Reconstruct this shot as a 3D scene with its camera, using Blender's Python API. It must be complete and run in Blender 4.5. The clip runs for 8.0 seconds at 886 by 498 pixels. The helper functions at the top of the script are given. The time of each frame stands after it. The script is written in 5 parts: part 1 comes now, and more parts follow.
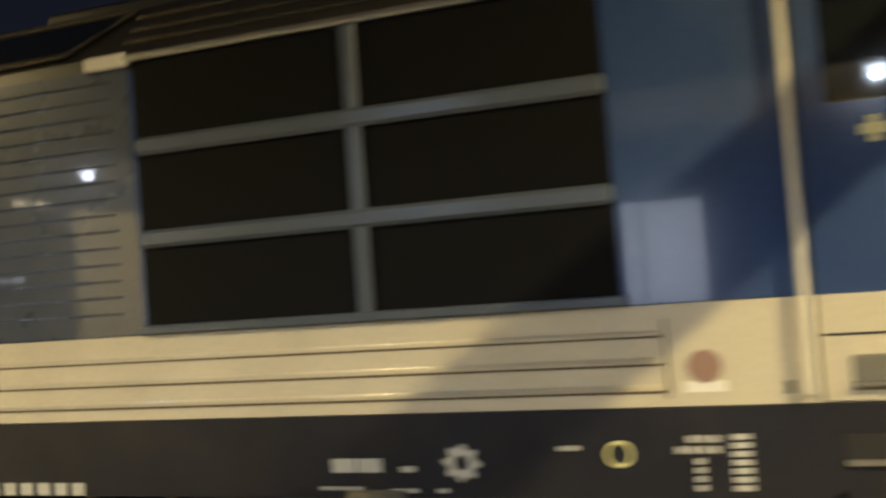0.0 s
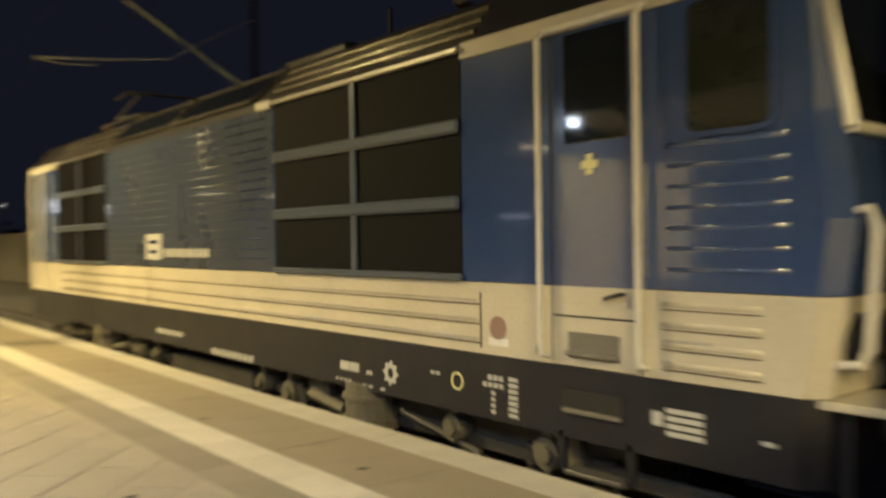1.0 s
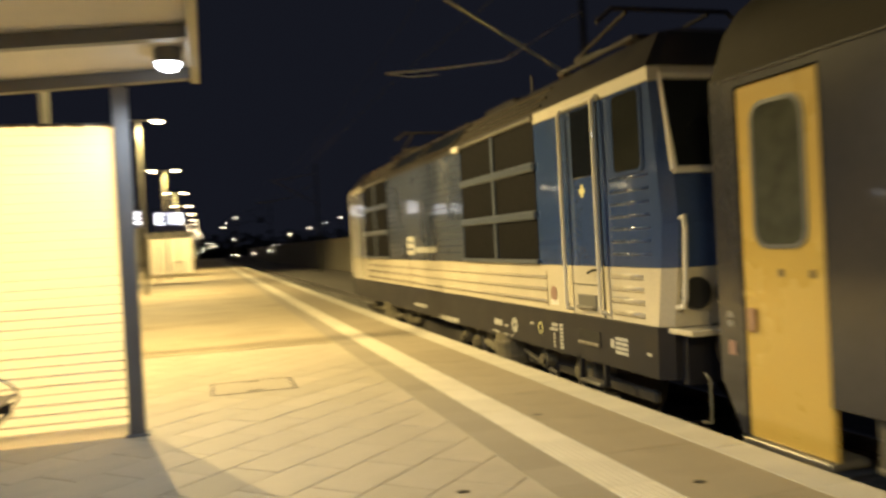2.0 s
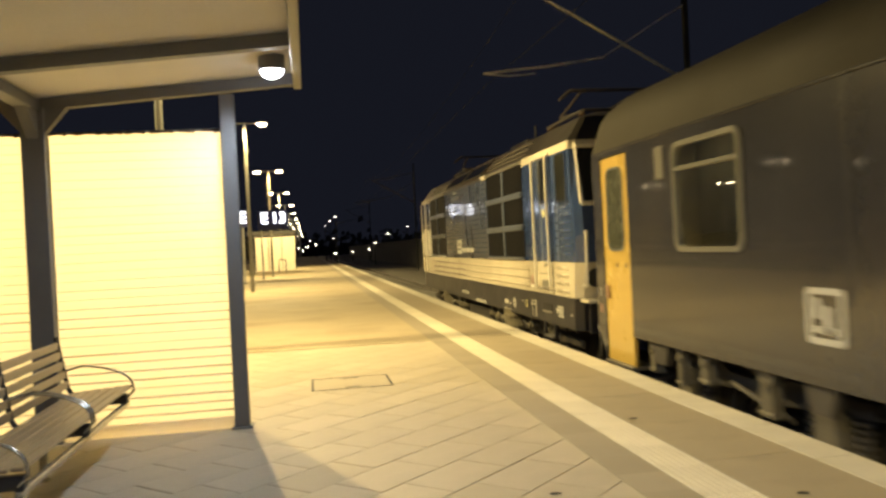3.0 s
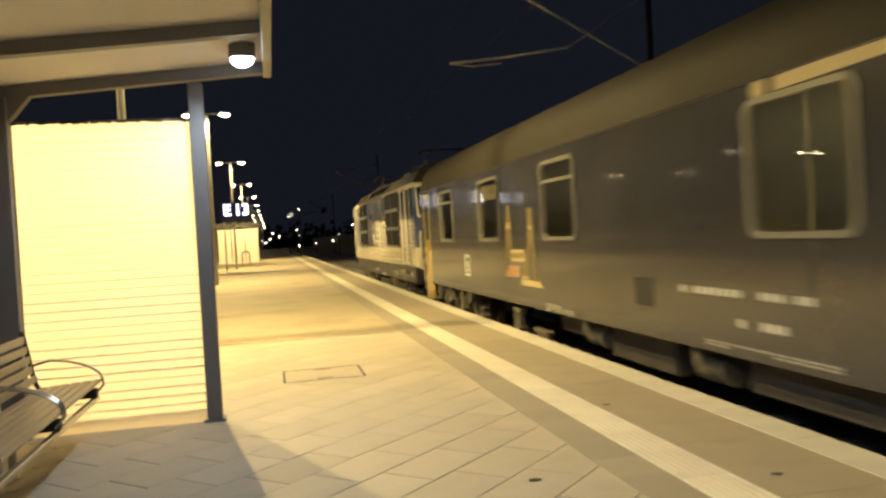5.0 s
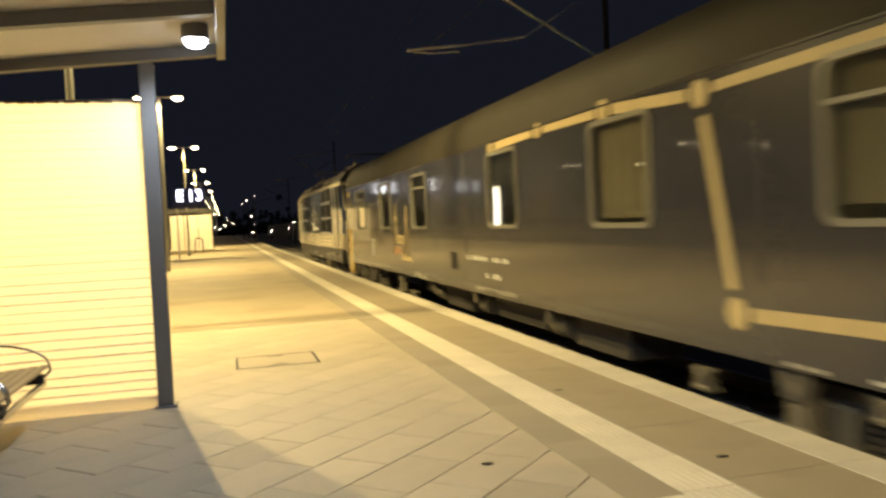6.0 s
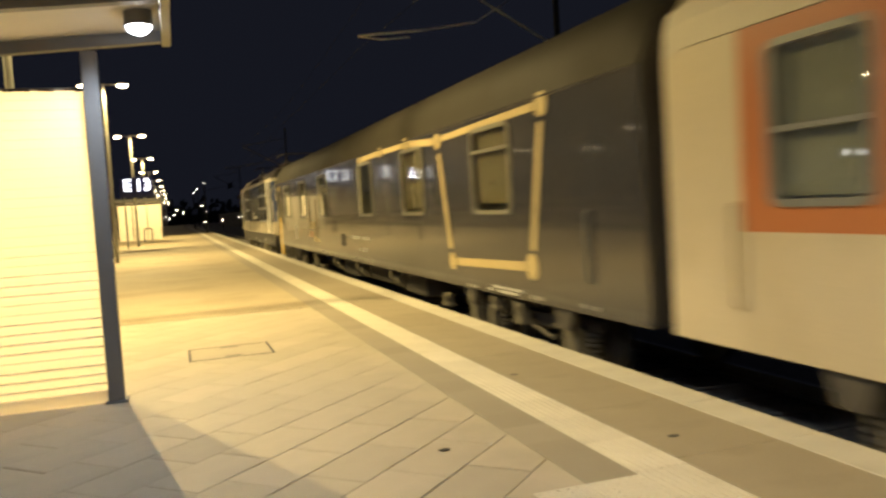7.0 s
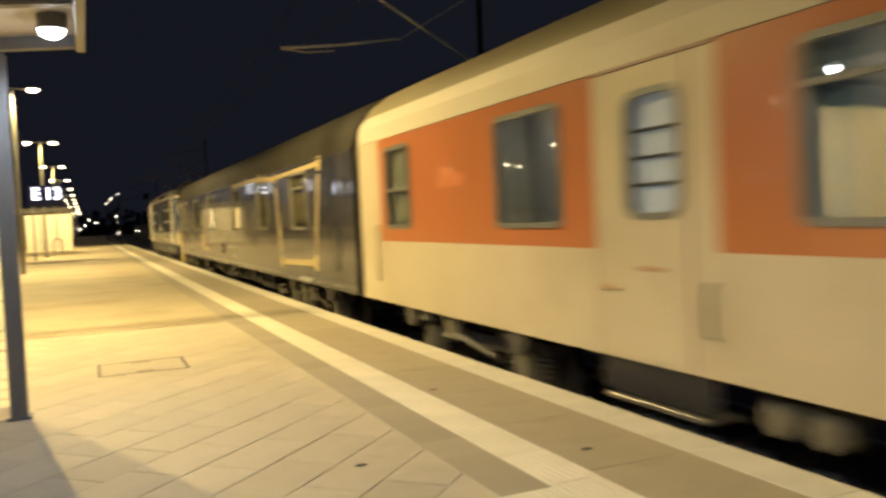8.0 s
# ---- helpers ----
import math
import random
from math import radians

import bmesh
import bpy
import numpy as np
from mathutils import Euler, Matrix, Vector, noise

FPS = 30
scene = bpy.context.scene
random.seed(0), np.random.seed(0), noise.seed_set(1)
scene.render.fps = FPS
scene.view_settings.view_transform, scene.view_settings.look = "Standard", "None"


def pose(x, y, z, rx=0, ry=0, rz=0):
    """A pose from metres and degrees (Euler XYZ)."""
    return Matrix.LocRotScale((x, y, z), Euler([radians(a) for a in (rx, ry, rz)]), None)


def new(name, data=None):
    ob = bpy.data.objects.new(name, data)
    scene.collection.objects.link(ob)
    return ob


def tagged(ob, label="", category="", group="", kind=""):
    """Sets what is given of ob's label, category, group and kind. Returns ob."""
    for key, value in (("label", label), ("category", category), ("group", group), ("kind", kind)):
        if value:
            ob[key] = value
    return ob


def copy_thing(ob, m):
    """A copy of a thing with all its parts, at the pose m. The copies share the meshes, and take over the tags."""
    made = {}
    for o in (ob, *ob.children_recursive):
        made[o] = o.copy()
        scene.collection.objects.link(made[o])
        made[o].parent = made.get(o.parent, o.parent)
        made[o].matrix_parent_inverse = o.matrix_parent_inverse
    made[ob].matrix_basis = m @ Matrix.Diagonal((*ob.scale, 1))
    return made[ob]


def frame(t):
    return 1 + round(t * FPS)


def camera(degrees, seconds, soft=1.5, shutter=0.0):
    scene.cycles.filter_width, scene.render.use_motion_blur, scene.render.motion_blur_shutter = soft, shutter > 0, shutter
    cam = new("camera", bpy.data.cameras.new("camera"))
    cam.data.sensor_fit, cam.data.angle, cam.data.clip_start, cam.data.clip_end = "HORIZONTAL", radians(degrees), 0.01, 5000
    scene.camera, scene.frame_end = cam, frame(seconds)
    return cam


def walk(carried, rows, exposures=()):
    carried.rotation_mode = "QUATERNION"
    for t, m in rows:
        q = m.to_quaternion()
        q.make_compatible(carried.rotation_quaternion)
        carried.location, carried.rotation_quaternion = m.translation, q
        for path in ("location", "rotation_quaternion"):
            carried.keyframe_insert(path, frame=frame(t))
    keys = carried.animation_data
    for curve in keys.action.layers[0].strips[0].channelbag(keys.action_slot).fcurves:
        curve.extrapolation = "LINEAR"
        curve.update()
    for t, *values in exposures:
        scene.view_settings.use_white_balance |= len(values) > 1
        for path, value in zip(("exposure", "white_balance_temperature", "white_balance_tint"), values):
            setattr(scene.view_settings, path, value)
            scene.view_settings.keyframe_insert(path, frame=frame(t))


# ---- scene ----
cam = camera(57.04, 8.0, soft=2.6, shutter=0.95)
PATH = [
 (0, pose(-0.509, -0.146, 1.445, 91.784, 4.362, -73.233)),
 (0.1, pose(-0.486, -0.097, 1.457, 91.776, 4.415, -71.693)),
 (0.3, pose(-0.452, -0.089, 1.508, 91.405, 3.268, -66.350)),
 (0.4, pose(-0.479, -0.107, 1.516, 91.242, 1.820, -62.211)),
 (0.5, pose(-0.433, -0.136, 1.535, 89.636, 0.134, -56.924)),
 (0.7, pose(-0.385, -0.216, 1.484, 89.315, -0.351, -48.518)),
 (0.8, pose(-0.265, -0.219, 1.498, 89.319, 0.017, -44.996)),
 (1, pose(-0.227, -0.143, 1.523, 89.339, 0.818, -39.899)),
 (1.2, pose(-0.194, -0.079, 1.485, 89.188, -0.335, -35.876)),
 (1.5, pose(-0.115, 0.032, 1.542, 88.665, 2.079, -28.631)),
 (1.7, pose(-0.089, 0.038, 1.553, 89.031, 2.377, -23.023)),
 (2, pose(0.011, 0.033, 1.551, 89.408, 3.023, -16.247)),
 (2.2, pose(0.064, 0.040, 1.554, 89.647, 2.316, -13.958)),
 (3.3, pose(0.005, -0.027, 1.571, 89.492, 3.144, -8.961)),
 (3.5, pose(-0.000, 0.000, 1.557, 89.238, 2.665, -9.329)),
 (4, pose(-0.035, -0.004, 1.555, 88.873, 3.769, -10.821)),
 (4.2, pose(-0.052, 0.031, 1.560, 88.721, 3.603, -11.118)),
 (5.3, pose(-0.066, -0.011, 1.557, 88.910, 3.384, -12.517)),
 (5.5, pose(-0.069, -0.023, 1.540, 88.478, 3.368, -13.058)),
 (6, pose(-0.056, -0.001, 1.540, 87.926, 2.759, -15.045)),
 (6.5, pose(-0.046, 0.004, 1.543, 86.805, 2.782, -16.452)),
 (7, pose(-0.048, 0.004, 1.549, 86.774, 3.524, -18.275)),
 (7.5, pose(-0.047, -0.019, 1.544, 87.169, 3.323, -20.370)),
 (8, pose(-0.045, -0.030, 1.546, 87.588, 2.495, -23.680)),
]
walk(cam, PATH, exposures=[(0, 0.0, 5950, 10), (0.5, 0.02, 5850, 10), (1.0, -0.13, 6100, 10), (1.5, 0.05, 6450, 10), (2.0, 0.04, 6500, 10), (6.0, 0.03, 6500, 10), (8.0, 0.03, 6500, 10)])

# ---- world and lights ----
world = bpy.data.worlds.new("night")
scene.world = world
world.use_nodes = True
bg = world.node_tree.nodes["Background"]
bg.inputs[0].default_value = (0.40, 0.45, 0.72, 1)
bg.inputs[1].default_value = 0.018
scene.view_settings.exposure = 0.0

SODIUM = (1.0, 0.745, 0.30)
POLE_X = -2.25
POLES = [-7.2, 13.8, 33.9, 53.9, 73.9]      # platform lamps along the track
HEADS = (-0.70, 0.70)


def lamp(name, kind, energy, color, m, **more):
    data = bpy.data.lights.new(name, kind)
    data.energy, data.color = energy, color
    for k, v in more.items():
        if k == "radius":
            data.shadow_soft_size = v
        elif k == "cone":
            data.spot_size, data.spot_blend = radians(v), 0.5
    ob = new(name, data)
    ob.matrix_world = m
    return ob


for py in POLES:
    for hx in HEADS:
        lamp("lamp_light", "SPOT", 3350 if py > 0 else 3000, SODIUM, pose(POLE_X + hx, py, 6.76), radius=0.045, cone=160)
SHELTER_LAMPS = (6.85, 2.45, -1.95)
for y in SHELTER_LAMPS:
    lamp("shelter_light", "SPOT", 122, (0.80, 0.90, 1.0), pose(-0.195, y, 2.99), radius=0.045, cone=172)


# ---- materials ----
def mat(name, color, rough=0.6, metal=0.0, var=0.18, scale=6.0, bump=0.0, fine=60.0, spec=0.5, random_var=0.0, coat=0.0, dirt_or_sheen=None):
    """A surface with two scales of variation in tone, and fine relief."""
    m = bpy.data.materials.new(name)
    m.use_nodes = True
    nt = m.node_tree
    b = nt.nodes["Principled BSDF"]
    b.inputs["Roughness"].default_value = rough
    b.inputs["Metallic"].default_value = metal
    b.inputs["Specular IOR Level"].default_value = spec
    b.inputs["Coat Weight"].default_value = coat
    b.inputs["Coat Roughness"].default_value = 0.045
    tc = nt.nodes.new("ShaderNodeTexCoord")
    n1 = nt.nodes.new("ShaderNodeTexNoise")
    n1.inputs["Scale"].default_value, n1.inputs["Detail"].default_value = scale, 6
    n2 = nt.nodes.new("ShaderNodeTexNoise")
    n2.inputs["Scale"].default_value, n2.inputs["Detail"].default_value = fine, 4
    nt.links.new(tc.outputs["Object"], n1.inputs["Vector"])
    nt.links.new(tc.outputs["Object"], n2.inputs["Vector"])
    add = nt.nodes.new("ShaderNodeMath")
    add.operation = "ADD"
    nt.links.new(n1.outputs["Fac"], add.inputs[0])
    nt.links.new(n2.outputs["Fac"], add.inputs[1])
    last = add
    if random_var:
        info = nt.nodes.new("ShaderNodeObjectInfo")
        mul = nt.nodes.new("ShaderNodeMath")
        mul.operation = "MULTIPLY_ADD"
        mul.inputs[1].default_value = random_var
        nt.links.new(info.outputs["Random"], mul.inputs[0])
        nt.links.new(add.outputs[0], mul.inputs[2])
        last = mul
    ramp = nt.nodes.new("ShaderNodeMapRange")
    ramp.inputs["From Min"].default_value, ramp.inputs["From Max"].default_value = 0.6, 1.4 + random_var
    ramp.inputs["To Min"].default_value, ramp.inputs["To Max"].default_value = 1 - var, 1 + var
    nt.links.new(last.outputs[0], ramp.inputs["Value"])
    mix = nt.nodes.new("ShaderNodeVectorMath")
    mix.operation = "SCALE"
    mix.inputs[0].default_value = color
    nt.links.new(ramp.outputs[0], mix.inputs["Scale"])
    out = mix.outputs[0]
    # patches of a second colour: dirt mostly, painted sheen on the blue sheet
    if dirt_or_sheen:
        n3 = nt.nodes.new("ShaderNodeTexNoise")
        n3.inputs["Scale"].default_value, n3.inputs["Detail"].default_value = dirt_or_sheen[1], 8
        nt.links.new(tc.outputs["Object"], n3.inputs["Vector"])
        r3 = nt.nodes.new("ShaderNodeMapRange")
        r3.inputs["From Min"].default_value, r3.inputs["From Max"].default_value = 0.5, 0.75
        r3.inputs["To Max"].default_value = dirt_or_sheen[2]
        nt.links.new(n3.outputs["Fac"], r3.inputs["Value"])
        mx = nt.nodes.new("ShaderNodeMix")
        mx.data_type = "RGBA"
        nt.links.new(r3.outputs[0], mx.inputs["Factor"])
        nt.links.new(out, mx.inputs["A"])
        mx.inputs["B"].default_value = (*dirt_or_sheen[0], 1)
        out = mx.outputs["Result"]
    nt.links.new(out, b.inputs["Base Color"])
    rr = nt.nodes.new("ShaderNodeMapRange")
    rr.inputs["To Min"].default_value, rr.inputs["To Max"].default_value = rough * 0.8, min(1, rough * 1.2)
    nt.links.new(n1.outputs["Fac"], rr.inputs["Value"])
    nt.links.new(rr.outputs[0], b.inputs["Roughness"])
    if bump:
        bp = nt.nodes.new("ShaderNodeBump")
        bp.inputs["Strength"].default_value, bp.inputs["Distance"].default_value = bump, 0.01
        nt.links.new(n2.outputs["Fac"], bp.inputs["Height"])
        nt.links.new(bp.outputs[0], b.inputs["Normal"])
    return m


def glow(name, color, strength):
    m = bpy.data.materials.new(name)
    m.use_nodes = True
    b = m.node_tree.nodes["Principled BSDF"]
    b.inputs["Base Color"].default_value = (*color, 1)
    b.inputs["Emission Color"].default_value = (*color, 1)
    b.inputs["Emission Strength"].default_value = strength
    return m


def glass_mat(name, tint, rough=0.02, gloss=0.6):
    """A double pane: tinted see-through glass with a mirror gloss that grows at a slant."""
    m = bpy.data.materials.new(name)
    m.use_nodes = True
    nt = m.node_tree
    tr = nt.nodes.new("ShaderNodeBsdfTransparent")
    tr.inputs[0].default_value = (*tint, 1)
    gl = nt.nodes.new("ShaderNodeBsdfGlossy")
    gl.inputs["Color"].default_value = (0.95, 0.96, 0.95, 1)
    gl.inputs["Roughness"].default_value = rough
    lw = nt.nodes.new("ShaderNodeLayerWeight")
    lw.inputs["Blend"].default_value = 0.5
    pw = nt.nodes.new("ShaderNodeMath")
    pw.operation = "POWER"
    pw.inputs[1].default_value = 3.0
    nt.links.new(lw.outputs["Facing"], pw.inputs[0])
    fr = nt.nodes.new("ShaderNodeMath")
    fr.operation = "MULTIPLY_ADD"
    fr.inputs[1].default_value, fr.inputs[2].default_value = gloss, 0.10
    nt.links.new(pw.outputs[0], fr.inputs[0])
    wave = nt.nodes.new("ShaderNodeTexNoise")
    wave.inputs["Scale"].default_value = 1.6
    tc = nt.nodes.new("ShaderNodeTexCoord")
    nt.links.new(tc.outputs["Object"], wave.inputs["Vector"])
    bp = nt.nodes.new("ShaderNodeBump")
    bp.inputs["Strength"].default_value, bp.inputs["Distance"].default_value = 0.25, 0.01
    nt.links.new(wave.outputs["Fac"], bp.inputs["Height"])
    nt.links.new(bp.outputs[0], gl.inputs["Normal"])
    mx = nt.nodes.new("ShaderNodeMixShader")
    nt.links.new(fr.outputs[0], mx.inputs[0])
    nt.links.new(tr.outputs[0], mx.inputs[1])
    nt.links.new(gl.outputs[0], mx.inputs[2])
    nt.links.new(mx.outputs[0], nt.nodes["Material Output"].inputs[0])
    return m


def translucent_mat(name, color, share):
    m = bpy.data.materials.new(name)
    m.use_nodes = True
    nt = m.node_tree
    b = nt.nodes["Principled BSDF"]
    b.inputs["Base Color"].default_value = (*color, 1)
    b.inputs["Roughness"].default_value = 0.5
    tr = nt.nodes.new("ShaderNodeBsdfTranslucent")
    tr.inputs[0].default_value = (*color, 1)
    mx = nt.nodes.new("ShaderNodeMixShader")
    mx.inputs[0].default_value = share
    nt.links.new(b.outputs[0], mx.inputs[1])
    nt.links.new(tr.outputs[0], mx.inputs[2])
    nt.links.new(mx.outputs[0], nt.nodes["Material Output"].inputs[0])
    return m


M = {}
M["asphalt"] = mat("asphalt", (0.30, 0.27, 0.22), 0.85, var=0.22, scale=1.2, bump=0.5, fine=120, dirt_or_sheen=((0.16, 0.145, 0.12), 0.9, 0.5))
M["paver"] = mat("paver", (0.42, 0.37, 0.28), 0.75, var=0.2, scale=2.0, bump=0.3, fine=90, random_var=0.5, dirt_or_sheen=((0.24, 0.22, 0.18), 1.4, 0.4))
M["paver_dark"] = mat("paver_dark", (0.29, 0.255, 0.195), 0.8, var=0.2, scale=2.0, bump=0.3, fine=90, random_var=0.5)
M["paver_mid"] = mat("paver_mid", (0.305, 0.26, 0.185), 0.8, var=0.2, scale=1.5, bump=0.3, fine=90, random_var=0.3, dirt_or_sheen=((0.15, 0.13, 0.1), 1.4, 0.4))
M["tactile"] = mat("tactile", (0.62, 0.58, 0.48), 0.7, var=0.15, scale=3, bump=0.3, fine=90, random_var=0.4, dirt_or_sheen=((0.4, 0.36, 0.28), 2.5, 0.4))
M["kerb"] = mat("kerb", (0.55, 0.52, 0.44), 0.75, var=0.15, scale=3, bump=0.3, fine=90, random_var=0.3, dirt_or_sheen=((0.33, 0.3, 0.24), 2.0, 0.4))
M["joint"] = mat("joint", (0.225, 0.20, 0.16), 0.9, var=0.2, bump=0.4)
M["concrete"] = mat("concrete", (0.25, 0.24, 0.22), 0.85, var=0.25, scale=2, bump=0.4)
M["ballast"] = mat("ballast", (0.21, 0.195, 0.175), 0.95, var=0.5, scale=18, bump=1.0, fine=45)
M["earth"] = mat("earth", (0.06, 0.055, 0.045), 0.95, var=0.4, scale=0.5, bump=0.6)
M["rail"] = mat("rail", (0.35, 0.33, 0.30), 0.35, 0.9, var=0.2)
M["rust"] = mat("rust", (0.09, 0.06, 0.04), 0.85, var=0.3, scale=8, bump=0.4)
M["sleeper"] = mat("sleeper", (0.22, 0.21, 0.19), 0.85, var=0.25, scale=5, bump=0.3)
# locomotive paint
M["blue"] = mat("loco_blue", (0.036, 0.066, 0.180), 0.16, var=0.12, scale=1.5, fine=30, coat=1.0, dirt_or_sheen=((0.085, 0.105, 0.14), 0.9, 0.45))
# Greyer than the cab blue: mirrored platform light is mixed into the colour.
M["blue_sheet"] = mat("loco_blue_greyed_sheen", (0.045, 0.058, 0.092), 0.28, var=0.2, scale=1.2, fine=30, coat=1.0, dirt_or_sheen=((0.075, 0.083, 0.095), 0.8, 0.55))
M["cream"] = mat("loco_cream", (0.56, 0.515, 0.40), 0.22, var=0.10, scale=1.5, fine=30, coat=0.5, dirt_or_sheen=((0.36, 0.31, 0.22), 1.8, 0.25))
M["frame_dark"] = mat("frame_dark", (0.014, 0.0145, 0.022), 0.4, spec=0.35, var=0.25, scale=3, fine=40, dirt_or_sheen=((0.04, 0.034, 0.028), 2.2, 0.35))
M["roof_grey"] = mat("roof_grey", (0.032, 0.029, 0.025), 0.35, 0.1, var=0.25, scale=3, dirt_or_sheen=((0.035, 0.03, 0.026), 2, 0.5))
M["grille"] = mat("grille_black", (0.006, 0.006, 0.007), 0.7, var=0.3, scale=20, spec=0.08)
M["bar"] = mat("grille_bar", (0.105, 0.125, 0.165), 0.3, 0.35, var=0.06)
M["white"] = mat("white_paint", (0.78, 0.76, 0.70), 0.4, var=0.06)
M["handrail"] = mat("handrail", (0.72, 0.69, 0.60), 0.25, 0.0, var=0.06, coat=0.5)
M["rubber"] = mat("rubber", (0.015, 0.015, 0.016), 0.6, var=0.2)
M["dark_glass"] = mat("dark_glass", (0.010, 0.012, 0.014), 0.05, var=0.1, spec=0.8)
M["cab_glass"] = mat("cab_glass", (0.022, 0.023, 0.018), 0.05, var=0.4, scale=3, spec=0.7)
M["cream_matt"] = mat("cream_matt", (0.50, 0.46, 0.36), 0.6, var=0.12, scale=2, dirt_or_sheen=((0.3, 0.26, 0.18), 2.0, 0.4))
M["roof_rib"] = mat("roof_rib", (0.075, 0.068, 0.052), 0.25, 0.6, var=0.2)
M["pink_plate"] = mat("pink_plate", (0.36, 0.22, 0.13), 0.5, var=0.15, scale=6)
M["door_pane"] = mat("door_pane", (0.075, 0.08, 0.062), 0.04, var=0.3, scale=3, fine=8, spec=0.8)
M["yellow_mark"] = mat("yellow_mark", (0.75, 0.72, 0.35), 0.4)
M["red_mark"] = mat("red_mark", (0.29, 0.18, 0.145), 0.5)
M["metal"] = mat("metal", (0.34, 0.33, 0.31), 0.35, 0.8, var=0.2)
M["bogie"] = mat("bogie", (0.055, 0.05, 0.045), 0.6, var=0.4, scale=6, bump=0.3, dirt_or_sheen=((0.12, 0.10, 0.07), 3, 0.5))
M["casting"] = mat("pale_casting", (0.15, 0.135, 0.095), 0.55, var=0.35, scale=8, bump=0.3, dirt_or_sheen=((0.08, 0.07, 0.05), 4, 0.6))
M["axle_box"] = mat("axle_box", (0.13, 0.118, 0.09), 0.6, var=0.35, scale=8, bump=0.3, dirt_or_sheen=((0.07, 0.06, 0.045), 4, 0.6))
# coaches
M["coach_dark"] = mat("coach_dark", (0.032, 0.033, 0.041), 0.24, var=0.14, scale=0.8, fine=12, coat=0.5, dirt_or_sheen=((0.075, 0.062, 0.045), 0.9, 0.3))
M["coach_roof"] = mat("coach_roof", (0.031, 0.028, 0.021), 0.7, spec=0.2, var=0.2, scale=1.0, fine=20, dirt_or_sheen=((0.03, 0.027, 0.02), 0.8, 0.4))
M["coach_yellow"] = mat("coach_yellow", (0.55, 0.39, 0.10), 0.28, var=0.1, scale=1.5, coat=0.4, dirt_or_sheen=((0.4, 0.24, 0.05), 1.5, 0.25))
M["coach_orange"] = mat("coach_orange", (0.39, 0.133, 0.045), 0.3, var=0.10, scale=0.8, coat=0.3, dirt_or_sheen=((0.36, 0.10, 0.04), 0.8, 0.3))
M["coach_cream"] = mat("coach_cream", (0.46, 0.40, 0.285), 0.4, var=0.12, scale=0.8, coat=0.15, dirt_or_sheen=((0.33, 0.27, 0.17), 0.9, 0.55))
M["coach_roof_o"] = mat("coach_roof_olive", (0.22, 0.19, 0.11), 0.5, var=0.2, scale=1.0, fine=20, dirt_or_sheen=((0.12, 0.10, 0.06), 0.8, 0.4))
M["orange_pale"] = mat("orange_pale", (0.62, 0.22, 0.10), 0.4)
# Yellower than the near slabs: lamp light is tinted into the colour.
M["paver_far"] = mat("paver_far", (0.38, 0.32, 0.22), 0.8, var=0.2, scale=0.7, bump=0.3, fine=60, dirt_or_sheen=((0.22, 0.18, 0.11), 0.5, 0.6))
M["gold"] = mat("gold_paint", (0.45, 0.36, 0.18), 0.45, var=0.15, scale=5)
M["gold_dark"] = mat("gold_dark", (0.145, 0.112, 0.052), 0.5, var=0.3, scale=8)
M["alu"] = mat("alu_frame", (0.19, 0.185, 0.16), 0.4, 0.3, var=0.1)
M["alu_dark"] = mat("alu_dark", (0.16, 0.165, 0.16), 0.4, 0.3, var=0.1)
M["pane"] = glass_mat("coach_pane", (0.86, 0.85, 0.80))
M["interior"] = mat("interior", (0.50, 0.44, 0.28), 0.8, var=0.2)
M["interior_pale"] = mat("interior_pale", (0.48, 0.50, 0.48), 0.8, var=0.15)
M["blind"] = mat("blind", (0.19, 0.175, 0.11), 0.9, var=0.25, scale=10)
M["blind_pale"] = mat("blind_pale", (0.30, 0.33, 0.30), 0.8, var=0.15, scale=4)
M["curtain"] = mat("curtain", (0.13, 0.22, 0.34), 0.9, var=0.25, scale=10)
# Weak bluish glow for a sheet added behind the door pane.
M["pane_fill"] = glow("pane_fill_glow", (0.60, 0.70, 0.88), 0.16)
# Fill glow for the strips added above the couchette car's windows.
M["compartment_fill"] = glow("compartment_fill_glow", (0.90, 0.93, 0.90), 4.2)
# Fill glow for a strip added in the sleeping car; no lamp is known there.
M["corridor_fill"] = glow("corridor_fill_glow", (0.95, 0.88, 0.55), 3.0)
M["lit_strip"] = glow("lit_strip", (1.0, 0.93, 0.80), 6.0)
M["writing"] = mat("writing", (0.48, 0.48, 0.45), 0.5)
M["writing_dim"] = mat("writing_dim", (0.30, 0.29, 0.26), 0.5)
# shelter and platform things
M["steel_grey"] = mat("steel_grey", (0.13, 0.13, 0.135), 0.5, 0.1, var=0.12, scale=3)
M["ceiling"] = mat("ceiling_panel", (0.58, 0.545, 0.50), 0.7, var=0.08, scale=1.5)
M["panel"] = translucent_mat("frosted_panel", (0.93, 0.87, 0.755), 0.66)
M["panel_rib"] = mat("panel_rib", (0.35, 0.33, 0.25), 0.6)
M["bench_slat"] = mat("bench_slat", (0.23, 0.19, 0.14), 0.4, 0.3, var=0.15)
M["bench_metal"] = mat("bench_metal", (0.45, 0.43, 0.38), 0.25, 0.8, var=0.1)
M["pole"] = mat("pole_paint", (0.30, 0.30, 0.28), 0.45, 0.3, var=0.12)
M["sodium"] = glow("sodium_head", (1.0, 0.80, 0.48), 30)
M["white_lamp"] = glow("white_lamp", (0.88, 0.94, 1.0), 22)
M["sign_blue"] = mat("sign_blue", (0.02, 0.03, 0.16), 0.4)
